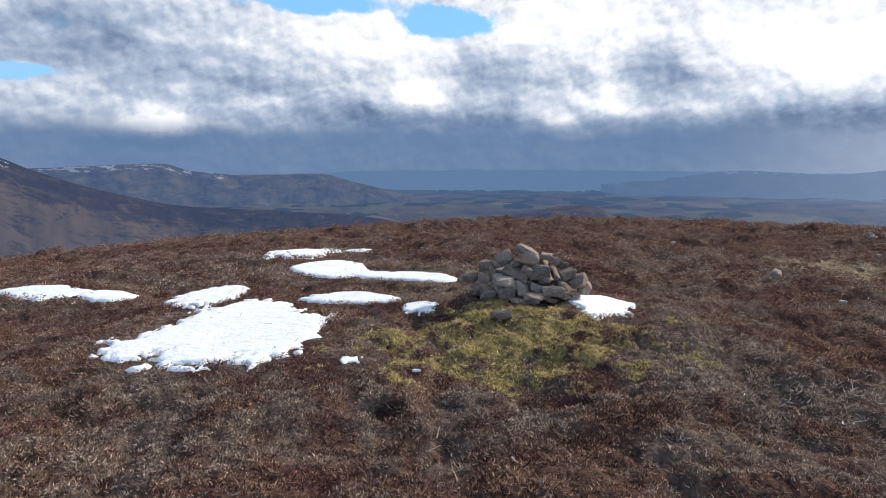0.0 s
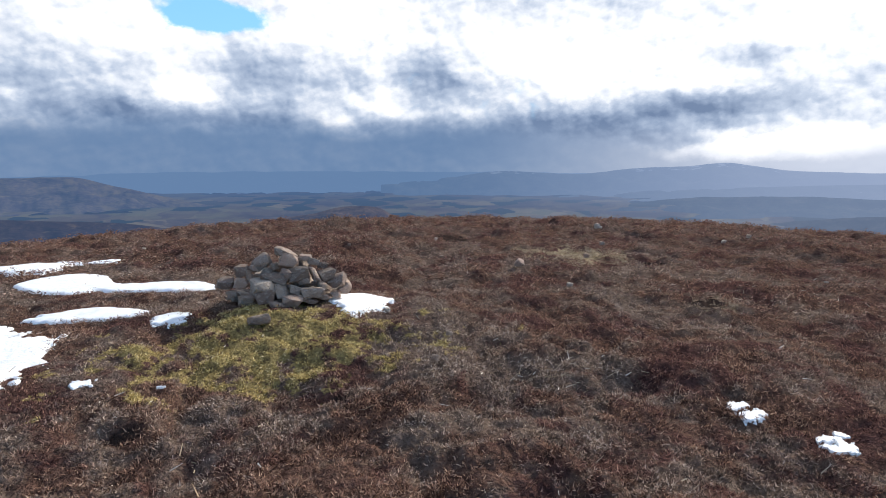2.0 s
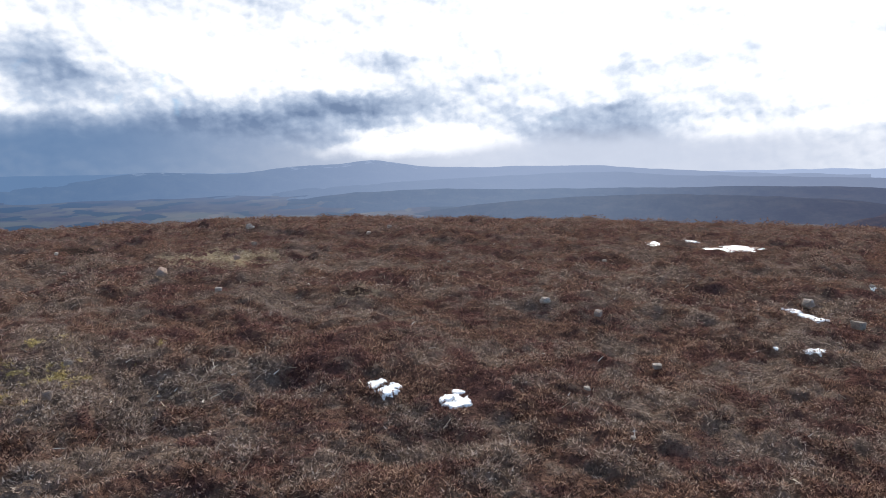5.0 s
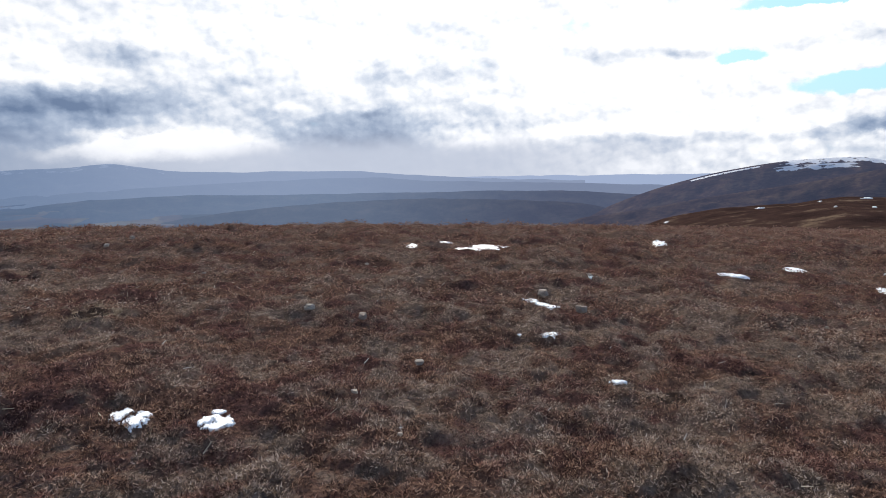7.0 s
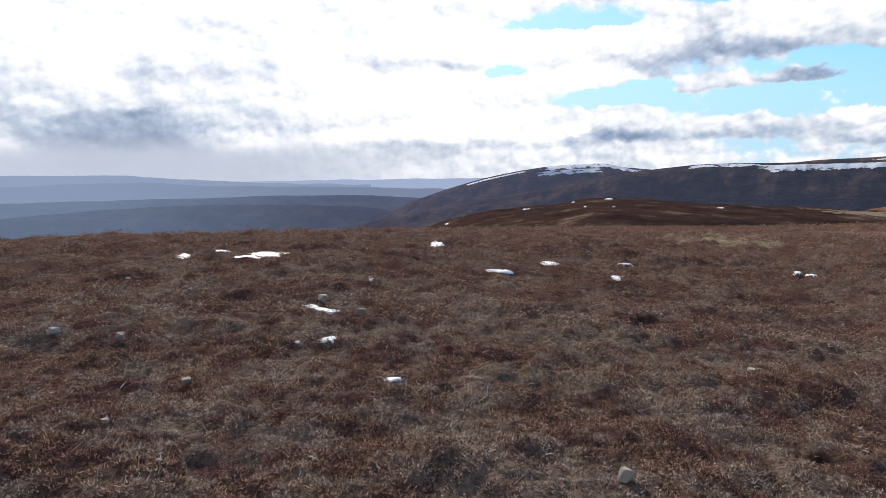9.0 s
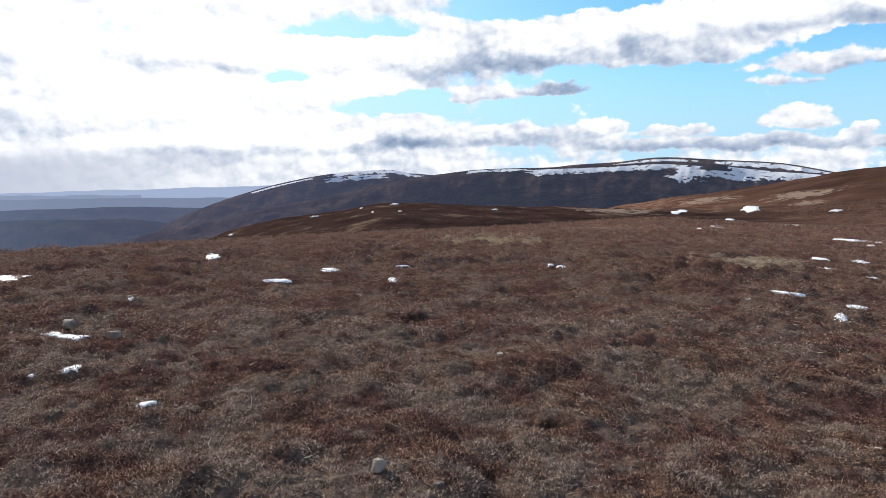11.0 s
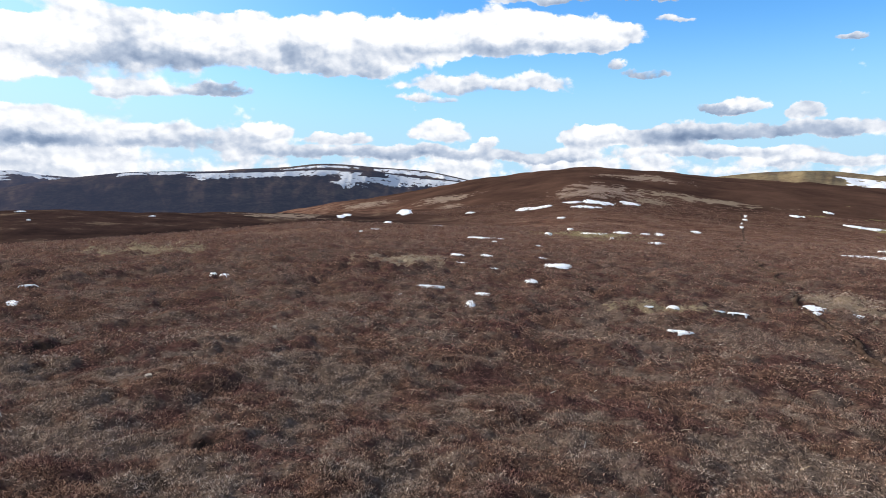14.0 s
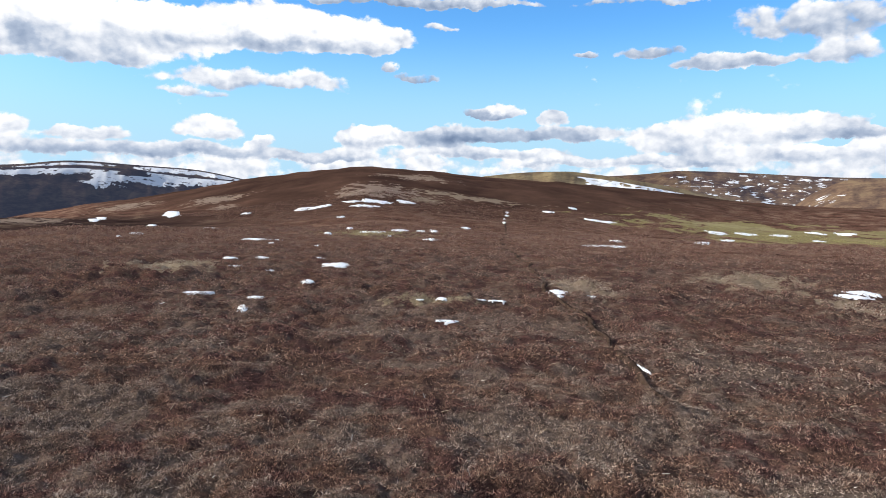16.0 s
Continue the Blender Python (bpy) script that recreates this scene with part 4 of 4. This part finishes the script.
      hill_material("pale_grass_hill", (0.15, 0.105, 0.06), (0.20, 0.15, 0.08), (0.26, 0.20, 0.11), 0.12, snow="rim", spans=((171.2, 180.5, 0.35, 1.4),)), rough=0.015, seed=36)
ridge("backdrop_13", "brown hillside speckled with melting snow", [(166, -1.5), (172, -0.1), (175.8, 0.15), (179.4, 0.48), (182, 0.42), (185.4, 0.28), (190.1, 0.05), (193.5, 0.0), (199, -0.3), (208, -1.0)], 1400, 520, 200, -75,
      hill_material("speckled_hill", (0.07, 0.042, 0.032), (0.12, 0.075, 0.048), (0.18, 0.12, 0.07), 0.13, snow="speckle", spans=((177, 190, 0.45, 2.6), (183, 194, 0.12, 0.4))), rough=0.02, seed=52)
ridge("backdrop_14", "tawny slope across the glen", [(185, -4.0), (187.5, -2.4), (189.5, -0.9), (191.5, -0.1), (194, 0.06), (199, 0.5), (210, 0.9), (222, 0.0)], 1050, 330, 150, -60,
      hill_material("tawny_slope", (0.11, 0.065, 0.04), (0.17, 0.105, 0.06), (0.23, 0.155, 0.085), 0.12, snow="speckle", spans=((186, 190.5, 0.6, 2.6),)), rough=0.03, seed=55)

# ---- things ----
def empty(name, m, label="", category="", group="", kind=""):
    ob = new(name)
    ob.matrix_world = m
    return tagged(ob, label, category, group, kind)


def snow_field(lobes, x, y, seed):
    """Above 0 inside a patch of snow."""
    best = np.full(np.shape(x), -9.0)
    size = math.hypot(lobes[0][2], lobes[0][3])
    for cx, cy, ax, ay, bx, by in lobes:
        det = ax * by - ay * bx
        u = ((x - cx) * by - (y - cy) * bx) / det
        v = (-(x - cx) * ay + (y - cy) * ax) / det
        best = np.maximum(best, 1.0 - np.sqrt(u * u + v * v) - 0.12 * np.maximum(np.abs(u * v) - 0.2, 0))
    k = 1.3 / size
    away = math.hypot(lobes[0][0], lobes[0][1])
    edge = (0.28 if size > 0.5 and away < 9 else 0.52) * fbm(x * k, y * k, 3, seed) + (0.20 if size > 0.5 and away < 9 else 0.38) * fbm(x * 5 * k, y * 5 * k, 3, seed + 5)
    if size < 0.16:
        edge = edge * 1.2 + 0.9 * value_noise(x * 30, y * 30, seed + 9) + 0.5 * value_noise(x * 70, y * 70, seed + 4) - 0.02
    if away > 9:
        # melted out along the slope, across the way to the summit
        cx, cy = lobes[0][0] / away, lobes[0][1] / away
        u, v = (x * cy - y * cx) * k, (x * cx + y * cy) * k * (0.6 if away > 60 else 1.2)
        edge = edge * 0.9 + 0.8 * fbm(u * 2.4, v * 2.4, 4, seed + 3) + 0.02
    return best + edge


def main_piece(quads):
    """A set of faces without its smallest scraps."""
    tag = np.arange(quads.max() + 1)
    while True:
        low = tag[quads].min(1)
        new_tag = tag.copy()
        np.minimum.at(new_tag, quads.ravel(), np.repeat(low, 4))
        if (new_tag == tag).all():
            break
        tag = new_tag
    names, counts = np.unique(tag[quads[:, 0]], return_counts=True)
    return quads[np.isin(tag[quads[:, 0]], names[counts >= max(5, 0.03 * counts.max())])]


def snow_patch(lobes, seed):
    r = math.hypot(lobes[0][0], lobes[0][1])
    reach = [(abs(ax) + abs(bx), abs(ay) + abs(by)) for _, _, ax, ay, bx, by in lobes]
    x0 = min(l[0] - 1.3 * w for l, (w, d) in zip(lobes, reach))
    x1 = max(l[0] + 1.3 * w for l, (w, d) in zip(lobes, reach))
    y0 = min(l[1] - 1.3 * d for l, (w, d) in zip(lobes, reach))
    y1 = max(l[1] + 1.3 * d for l, (w, d) in zip(lobes, reach))
    fine = max(x1 - x0, y1 - y0) / (100 if r < 9 and len(lobes) + math.hypot(lobes[0][2], lobes[0][3]) > 1.2 else 64)
    x, y = np.meshgrid(np.arange(x0, x1, fine), np.arange(y0, y1, fine), indexing="ij")
    f = snow_field(lobes, x, y, seed)
    deep = min(0.016, 0.003 + 0.03 * math.hypot(lobes[0][2], lobes[0][3])) if r < 60 else 0.08
    thick = deep * (1 - np.exp(-np.maximum(f, 0) * 12)) + ((0.010 if deep > 0.02 else 0.004) * fbm(x * 4, y * 4, 4, seed) if r < 60 else 0)
    z = ground_height(x, y) + (tussock(x, y) if deep < 0.01 else 0) + np.where(f > 0, thick + (0.007 if deep < 0.01 else 0.012 if r < 9 else 0.032 if r < 60 else 0.10) * np.minimum(f * (12 if r < 9 else 4), 1), -0.006 if deep < 0.01 else -0.02 if r < 60 else -0.2)
    quads = grid_quads(*x.shape)
    keep = (f.ravel()[quads] > 0).sum(1) >= 1
    quads = main_piece(quads[keep])
    used, quads = np.unique(quads, return_inverse=True)
    verts = np.stack([x, y, z], -1).reshape(-1, 3)[used]
    wide = 2 * math.hypot(lobes[0][2], lobes[0][3])
    if r < 9 and wide > 0.9:
        label = "wide patch of old white snow melting into the heather"
    elif r < 9:
        label = "small ragged patch of snow between heather tufts"
    elif r < 60:
        label = "thin leftover patch of snow on the moor"
    else:
        label = "strip of snow lying on the far moor slope"
    return tagged(sheet("snow_patch", verts, quads.reshape(-1, 4), mat_snow), label, "snow", "snow patches")


for k, lobes in enumerate(SNOW):
    snow_patch(lobes, 3 + 7 * k)


# ---- stones ----
def rock_mesh(seed, square=0.6):
    """An angular split stone about 1 across each way: a block with broken corners, uneven faces and worn edges."""
    rnd = random.Random(seed)
    bm = bmesh.new()
    for sx in (-1, 1):
        for sy in (-1, 1):
            for sz in (-1, 1):
                corner = Vector((sx * rnd.uniform(0.35, 0.92), sy * rnd.uniform(0.35, 0.92), sz * rnd.uniform(0.4, 0.95))) * 0.5
                bm.verts.new(corner)
                if rnd.random() < square:
                    bm.verts.new(corner * 0.8 + Vector([rnd.uniform(-0.18, 0.18) for _ in range(3)]))
    for _ in range(8):
        bm.verts.new(Vector([rnd.gauss(0, 1) for _ in range(3)]).normalized() * rnd.uniform(0.42, 0.56))
    bmesh.ops.convex_hull(bm, input=bm.verts)
    bmesh.ops.delete(bm, geom=[v for v in bm.verts if not v.link_faces], context="VERTS")
    bmesh.ops.dissolve_limit(bm, angle_limit=radians(12), verts=bm.verts, edges=bm.edges)
    bmesh.ops.bevel(bm, geom=list(bm.edges), offset=0.022, segments=1, affect="EDGES", profile=0.6)
    bmesh.ops.triangulate(bm, faces=bm.faces)
    long = [e for e in bm.edges if e.calc_length() > 0.22]
    bmesh.ops.subdivide_edges(bm, edges=long, cuts=1, use_grid_fill=False)
    bmesh.ops.triangulate(bm, faces=bm.faces)
    bmesh.ops.recalc_face_normals(bm, faces=bm.faces)
    for v in bm.verts:
        v.co += v.co.normalized() * 0.05 * noise.noise(v.co * 4 + Vector((seed, 0, 0)))
    me = bpy.data.meshes.new("stone")
    bm.to_mesh(me)
    bm.free()
    me.materials.append(mat_stone)
    return me


ROCKS = [rock_mesh(40 + k, 0.30 + 0.04 * (k % 8)) for k in range(16)]


def cairn():
    """A heap of split granite. Each stone of its face: across and up from the heap's foot, breadth, height (centimetres), lean (degrees)."""
    base_x, base_y = CAIRN_AT
    base_z = float(ground_height(np.array(base_x), np.array(base_y - 0.3)))
    thing = empty("cairn", pose(base_x, base_y, base_z - 0.03), "low cairn of grey and pinkish granite stones on a mossy mound", "cairn")
    rnd = random.Random(5)

    def stone(x, y, z, w, d, h, lean, turn, tip):
        ob = new("stone", ROCKS[rnd.randrange(16)])
        ob.parent = thing
        ob.matrix_basis = pose(x, y, z, tip, lean + rnd.uniform(-11, 11), turn) @ Matrix.Diagonal((w * 1.14, d * 1.12, h * 1.08, 1))
        return ob

    for x, up, w, h, lean in FACE + FACE_LOW:
        x, up, w, h = x / 100, up / 100 * 0.97, w / 100, h / 100
        lift = max(0.0, min(1.0, up / 0.48))
        y = -0.40 * (1 - lift) ** 0.8 * math.sqrt(max(0.05, 1 - (x / 0.64) ** 2)) - 0.02 + 0.05 * abs(x)
        stone(x, y, up, w, min(0.3, max(w, h) * rnd.uniform(0.75, 1.0)), h, -lean, rnd.uniform(-25, 25), rnd.uniform(-12, 12))
    # the heart and the far side of the heap
    for k in range(120):
        a, q = rnd.uniform(0, 2 * math.pi), math.sqrt(rnd.random())
        x, y = 0.50 * q * math.cos(a), 0.05 + 0.40 * q * math.sin(a)
        if y < 0:
            y *= 0.5
        roof = 0.44 * max(0.0, 1 - (abs(x - 0.02) / 0.58) ** 1.3) * max(0.25, 1 - q ** 2.2 * 0.8) - 0.05
        s = rnd.uniform(0.10, 0.19)
        stone(x, y, rnd.uniform(0.0, max(0.03, roof - 0.03)), s * 1.25, s, s * 0.62, rnd.uniform(-18, 18), rnd.uniform(0, 360), rnd.uniform(-15, 15))
    return thing


FACE = [
    (-2, 43, 21, 9, -14),
    (-1, 37, 20, 14, -8),
    (-24, 37, 18, 13, 20),
    (-40, 30, 12, 11, 0),
    (-34, 26, 7, 10, 10),
    (-20, 29, 10, 8, 0),
    (-13, 33, 7, 7, 0),
    (-14, 24, 21, 6, -14),
    (-5, 26, 12, 10, -30),
    (-25, 18, 24, 14, -4),
    (-42, 20, 14, 10, 0),
    (-53, 20, 16, 9, 10),
    (-22, 9, 18, 13, 8),
    (-9, 12, 9, 16, 30),
    (-1, 5, 18, 10, 0),
    (-37, 7, 14, 7, 0),
    (3, 13, 12, 8, -10),
    (9, 26, 25, 12, -6),
    (20, 25, 7, 16, 15),
    (4, 23, 8, 8, 0),
]
FACE_LOW = [
    (11, 20, 10, 6, 0),
    (18, 10, 22, 10, -8),
    (26, 15, 10, 8, 0),
    (32, 24, 17, 10, 5),
    (40, 17, 21, 16, 15),
    (47, 12, 12, 14, 0),
    (38, 6, 10, 7, 0),
    (14, 39, 14, 6, 0),
    (21, 35, 11, 7, -15),
    (29, 31, 10, 7, 0),
    (9, 6, 12, 7, 0),
    (-14, 3, 19, 5, 0),
    (-49, 11, 10, 6, 0),
    (-30, 15, 9, 7, 0),
    (15, 3, 10, 5, 0),
    (26, 5, 10, 6, 0),
    (-58, 16, 10, 5, 0),
    (-12, 17, 9, 7, 0),
    (46, 20, 9, 8, 10),
    (-30, 32, 8, 7, 0),
]
cairn()


PALE_ROCKS = [me.copy() for me in ROCKS]
for me in PALE_ROCKS:
    me.materials[0] = mat_pale_stone


def loose_stone(x, y, w, d, h, turn, lean, label, sink=0.3, k=0):
    ob = new("stone", PALE_ROCKS[k % 16] if "pale" in label else ROCKS[k % 16])
    z = float(ground_height(np.array(x), np.array(y))) + h * (0.36 - sink) + 0.03
    ob.matrix_world = pose(x, y, z, lean, 0, turn) @ Matrix.Diagonal((w * 0.9, d * 0.85, h * 0.75, 1))
    return tagged(ob, label, "stone", "loose stones")


loose_stone(0.47, 5.0, 0.24, 0.13, 0.12, 12, -30, "grey wedge of stone leaning out of the moss", 0.42, 2)
loose_stone(1.53, 3.78, 0.09, 0.08, 0.07, 40, 0, "small grey stone lying in the heather", 0.2, 4)
loose_stone(1.81, 4.27, 0.08, 0.06, 0.05, 15, 0, "small grey stone lying in the heather", 0.1, 5)
loose_stone(1.52, 5.02, 0.10, 0.08, 0.06, 70, 0, "small pale stone at the edge of the snow", 0.2, 6)
loose_stone(3.94, 7.36, 0.17, 0.14, 0.16, 30, 8, "grey stone standing up out of the heather", 0.25, 7)
loose_stone(7.97, 11.7, 0.16, 0.14, 0.18, 0, 0, "pale stone standing on the moor", 0.2, 8)
loose_stone(3.50, -1.25, 0.11, 0.10, 0.14, 40, 18, "pale lichen-grey stone half sunk in heather", 0.35, 9)
loose_stone(3.18, -1.48, 0.08, 0.07, 0.06, 20, 0, "small grey stone lying in the heather", 0.2, 10)
loose_stone(7.49, 0.62, 0.17, 0.14, 0.13, 50, 5, "dark grey stone in the heather", 0.25, 11)
loose_stone(8.30, 1.20, 0.24, 0.18, 0.15, 0, 0, "dark grey stone beside a scrap of snow", 0.3, 12)
loose_stone(0.93, 1.95, 0.07, 0.06, 0.05, 0, 0, "small grey stone lying in the heather", 0.1, 13)
loose_stone(5.3, 7.9, 0.13, 0.11, 0.10, 20, 0, "grey stone low in the heather", 0.3, 14)
loose_stone(6.7, 9.6, 0.14, 0.12, 0.12, 70, 0, "grey stone low in the heather", 0.25, 15)
loose_stone(10.4, 9.9, 0.16, 0.13, 0.12, 70, 0, "grey stone low in the heather", 0.25, 1)
loose_stone(4.9, 1.6, 0.10, 0.09, 0.07, 33, 0, "small pale stone lying in the heather", 0.2, 3)

PEBBLES = [
    (7.97, 11.59, 0.15, 1),
    (9.37, 9.48, 0.17, 1),
    (3.67, 9.99, 0.11, 1),
    (3.18, 8.32, 0.09, 0),
    (6.02, 3.24, 0.15, 1),
    (5.99, 2.62, 0.16, 0),
    (6.88, 2.84, 0.08, 0),
    (8.85, 3.94, 0.09, 1),
    (7.11, 5.45, 0.07, 1),
    (3.87, 1.65, 0.05, 1),
    (3.45, 1.16, 0.05, 0),
    (3.96, 6.12, 0.12, 1),
    (2.15, 9.82, 0.11, 0),
    (9.34, 9.47, 0.11, 1),
    (6.02, 3.24, 0.13, 1),
    (5.97, 2.62, 0.08, 0),
    (5.99, 3.25, 0.10, 1),
    (3.84, 1.63, 0.06, 1),
    (9.95, 0.78, 0.09, 1),
    (5.41, -2.85, 0.10, 1),
    (6.81, -5.04, 0.07, 1),
    (8.00, -1.92, 0.06, 1),
    (6.86, -5.06, 0.07, 1),
    (-0.90, 10.58, 0.08, 1),
]
for k, (x, y, w, pale) in enumerate(PEBBLES):
    loose_stone(x, y, w, w * 0.75, w * 0.6, 37 * k, 0, "pale weathered stone low in the heather" if pale else "dark grey stone low in the heather", 0.15, k)


# ---- heather ----
def snow_mask(x, y, rng):
    """True where snow covers the plants; near its edge some stand out of it."""
    hidden = np.zeros(len(x), bool)
    for k, lobes in enumerate(SNOW):
        cx, cy = lobes[0][0], lobes[0][1]
        if math.hypot(cx, cy) < 45:
            span = 2.2 * max(abs(l[2]) + abs(l[4]) + abs(l[3]) + abs(l[5]) + math.hypot(l[0] - cx, l[1] - cy) for l in lobes)
            close = np.nonzero((x - cx) ** 2 + (y - cy) ** 2 < span * span)[0]
            if len(close):
                hidden[close] |= snow_field(lobes, x[close], y[close], 3 + 7 * k) > 0.01 + 0.12 * rng.random(len(close)) ** 3
    return hidden


def shoots(rng, x, y, z, per, spread, dome, long, wide):
    """Tufts of heather: short leafy shoots, as slim triangles, standing out of a low dome."""
    count = len(x)
    total = count * per

    def rep(v):
        return np.repeat(v, per)

    a = rng.uniform(0, 2 * np.pi, total)
    q = np.sqrt(rng.random(total))
    size = rep(rng.uniform(0.7, 1.3, count))
    bx, by = rep(x) + spread * size * q * np.cos(a), rep(y) + spread * size * q * np.sin(a)
    bz = rep(z) + rep(dome) * size * (1 - q * q) * rng.uniform(0.4, 1.0, total)
    way = np.stack([np.cos(a) * q + rng.normal(0, 0.55, total), np.sin(a) * q + rng.normal(0, 0.55, total), rng.uniform(0.1, 1.2 if spread < 0.06 else 0.7, total)], -1)
    way /= np.linalg.norm(way, axis=1)[:, None]
    side = np.cross(way, rng.normal(0, 1, (total, 3)))
    side /= np.linalg.norm(side, axis=1)[:, None]
    span = (long * rng.uniform(0.5, 1.4, total))[:, None]
    half = (0.5 * wide * rng.uniform(0.6, 1.4, total))[:, None]
    foot = np.stack([bx, by, bz], -1)
    return np.stack([foot - side * half, foot + side * half, foot + way * span], 1).reshape(-1, 3)


def scatter(rng, r0, r1, h0, h1, density):
    area = radians(h1 - h0) / 2 * (r1 * r1 - r0 * r0)
    count = int(area * density)
    r = np.sqrt(rng.uniform(r0 * r0, r1 * r1, count))
    h = np.radians(rng.uniform(h0, h1, count))
    return r * np.sin(h), r * np.cos(h), r


TRACK = [(0.1, -6.6), (0.32, -7.6), (0.97, -9.7), (3.06, -15.7), (5.9, -25.0), (10.5, -38.0), (16.0, -56.0), (29.0, -105.0), (45.0, -160.0), (50.0, -176.0)]


def track_line(step):
    xs, ys = np.array(TRACK).T
    d = np.concatenate([[0], np.cumsum(np.hypot(np.diff(xs), np.diff(ys)))])
    s = np.arange(0, d[-1], step)
    return np.interp(s, d, xs) + 0.10 * np.sin(s * 0.9) + 0.22 * fbm(s * 0.7, s * 0, 3, 4), np.interp(s, d, ys)


def off_track(x, y):
    """Distance to the footpath, near the summit."""
    tx, ty = track_line(0.35)
    tx, ty = tx[ty > -62], ty[ty > -62]
    best = np.full(len(x), 9.0)
    close = np.nonzero((y < -5) & (np.abs(x - np.interp(-y, -ty, tx)) < 2))[0]
    if len(close):
        best[close] = np.sqrt(((x[close, None] - tx) ** 2 + (y[close, None] - ty) ** 2).min(1))
    return best


def footpath():
    tx, ty = track_line(0.4)
    r = np.hypot(tx, ty)
    wide = np.clip(0.03 + 0.05 * fbm(tx * 1.7, ty * 1.7, 2, 6) + r * 0.0010, 0.02, 0.3)
    across = np.linspace(-1, 1, 5)
    x, y = tx[:, None] + wide[:, None] * across, np.repeat(ty[:, None], 5, 1)
    z = ground_height(x, y) + np.where(np.abs(across) == 1, -0.03, 0.02)[None, :] + np.clip(r[:, None] / 40 - 0.5, 0, 2) * 0.05
    verts = np.stack([x, y, z], -1).reshape(-1, 3)
    return tagged(sheet("footpath", verts, grid_quads(*x.shape), mat_peat), "narrow trodden peat path through the heather", "path", kind="structure")


footpath()


def heather():
    rng = np.random.default_rng(8)
    parts = []
    for r0, r1, density, per, spread, dome, long, wide in ((1.7, 4.4, 950, 17, 0.034, 0.030, 0.022, 0.0070), (4.4, 7.5, 520, 19, 0.046, 0.040, 0.021, 0.0066), (7.5, 14, 150, 14, 0.085, 0.060, 0.030, 0.0135),
                                                           (14, 27, 46, 10, 0.14, 0.085, 0.042, 0.028), (27, 62, 11, 9, 0.27, 0.12, 0.07, 0.055), (62, 185, 1.4, 8, 0.6, 0.2, 0.16, 0.15)):
        x, y, r = scatter(rng, r0, r1, -39 if r1 < 30 else 60 if r1 < 70 else 95, 198, density)
        # heather grows in cushions with thin places between
        k = 1.0 if r1 < 10 else 0.6
        cushion = fbm(x * 3.0 * k, y * 3.0 * k, 3, 21) + 0.4 * value_noise(x * 10 * k, y * 10 * k, 23)
        lying = snow_mask(x, y, rng)
        keep = (cushion > rng.uniform(-0.95, -0.1, len(x)) + (0.0 if r1 < 8 else 0.3)) & ~lying
        keep &= hollow_depth(x, y) * (0.8 + 0.8 * cushion) < rng.uniform(0.2, 0.9, len(x))
        lift = cushions(x, y)
        keep &= (lift > rng.uniform(-0.14, -0.02, len(x)) * np.clip(r / 9, 0.6, 1)) | (r > 80)
        keep &= off_track(x, y) > 0.045
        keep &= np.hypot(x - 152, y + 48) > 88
        keep &= (((x - CAIRN_AT[0]) / 0.55) ** 2 + ((y - CAIRN_AT[1]) / 0.42) ** 2 > 1) | (r > 7.2)
        x, y, cushion = x[keep], y[keep], cushion[keep]
        moss = np.exp(-(((x - MOSS_AT[0]) / 1.1) ** 2 + ((y - MOSS_AT[1]) / 0.6) ** 2))
        z = ground_height(x, y) + tussock(x, y) + (0.025 if r1 < 8 else 0.05 if r1 < 30 else 0.15) * np.clip(cushion + 0.1, 0, 0.8) * (1 - 0.5 * moss) - 0.012
        parts.append(shoots(rng, x, y, z, per, spread, dome * np.clip(0.8 + 0.8 * cushion, 0.4, 1.6) * (1 - 0.4 * moss), long, wide))
    verts = np.concatenate(parts)
    tris = np.arange(len(verts)).reshape(-1, 3)
    return tagged(sheet("heather", verts, tris, mat_heather, smooth=False), "brown winter heather with grey dead stems", "heather", kind="stuff")


heather()


def dead_stalks():
    """Bleached stalks and chips lying about in the heather."""
    rng = np.random.default_rng(31)
    x, y, r = scatter(rng, 1.9, 12, -38, 197, 6)
    cx = np.concatenate([x, rng.normal(2.25, 0.30, 60), rng.normal(0.0, 0.5, 15)])
    cy = np.concatenate([y, rng.normal(3.43, 0.16, 60), rng.normal(3.2, 0.35, 15)])
    cz = ground_height(cx, cy) + tussock(cx, cy) + rng.uniform(0.02, 0.06, len(cx))
    a = rng.uniform(0, 2 * np.pi, len(cx))
    long = rng.uniform(0.008, 0.035, len(cx))
    wide = rng.uniform(0.0015, 0.004, len(cx))
    rise = rng.uniform(-0.2, 0.9, len(cx)) * long
    ux, uy = np.cos(a) * long, np.sin(a) * long
    wx, wy = -np.sin(a) * wide, np.cos(a) * wide
    quad = np.stack([np.stack([cx - ux - wx, cy - uy - wy, cz - rise], -1), np.stack([cx + ux - wx * .4, cy + uy - wy * .4, cz + rise], -1),
                     np.stack([cx + ux + wx * .4, cy + uy + wy * .4, cz + rise + 0.002], -1), np.stack([cx - ux + wx, cy - uy + wy, cz - rise + 0.004], -1)], 1).reshape(-1, 3)
    return tagged(sheet("dead_stalks", quad, np.arange(len(quad)).reshape(-1, 4), mat_straw, smooth=False), "bleached grass stalks and chips among the heather", "grass", kind="stuff")


dead_stalks()
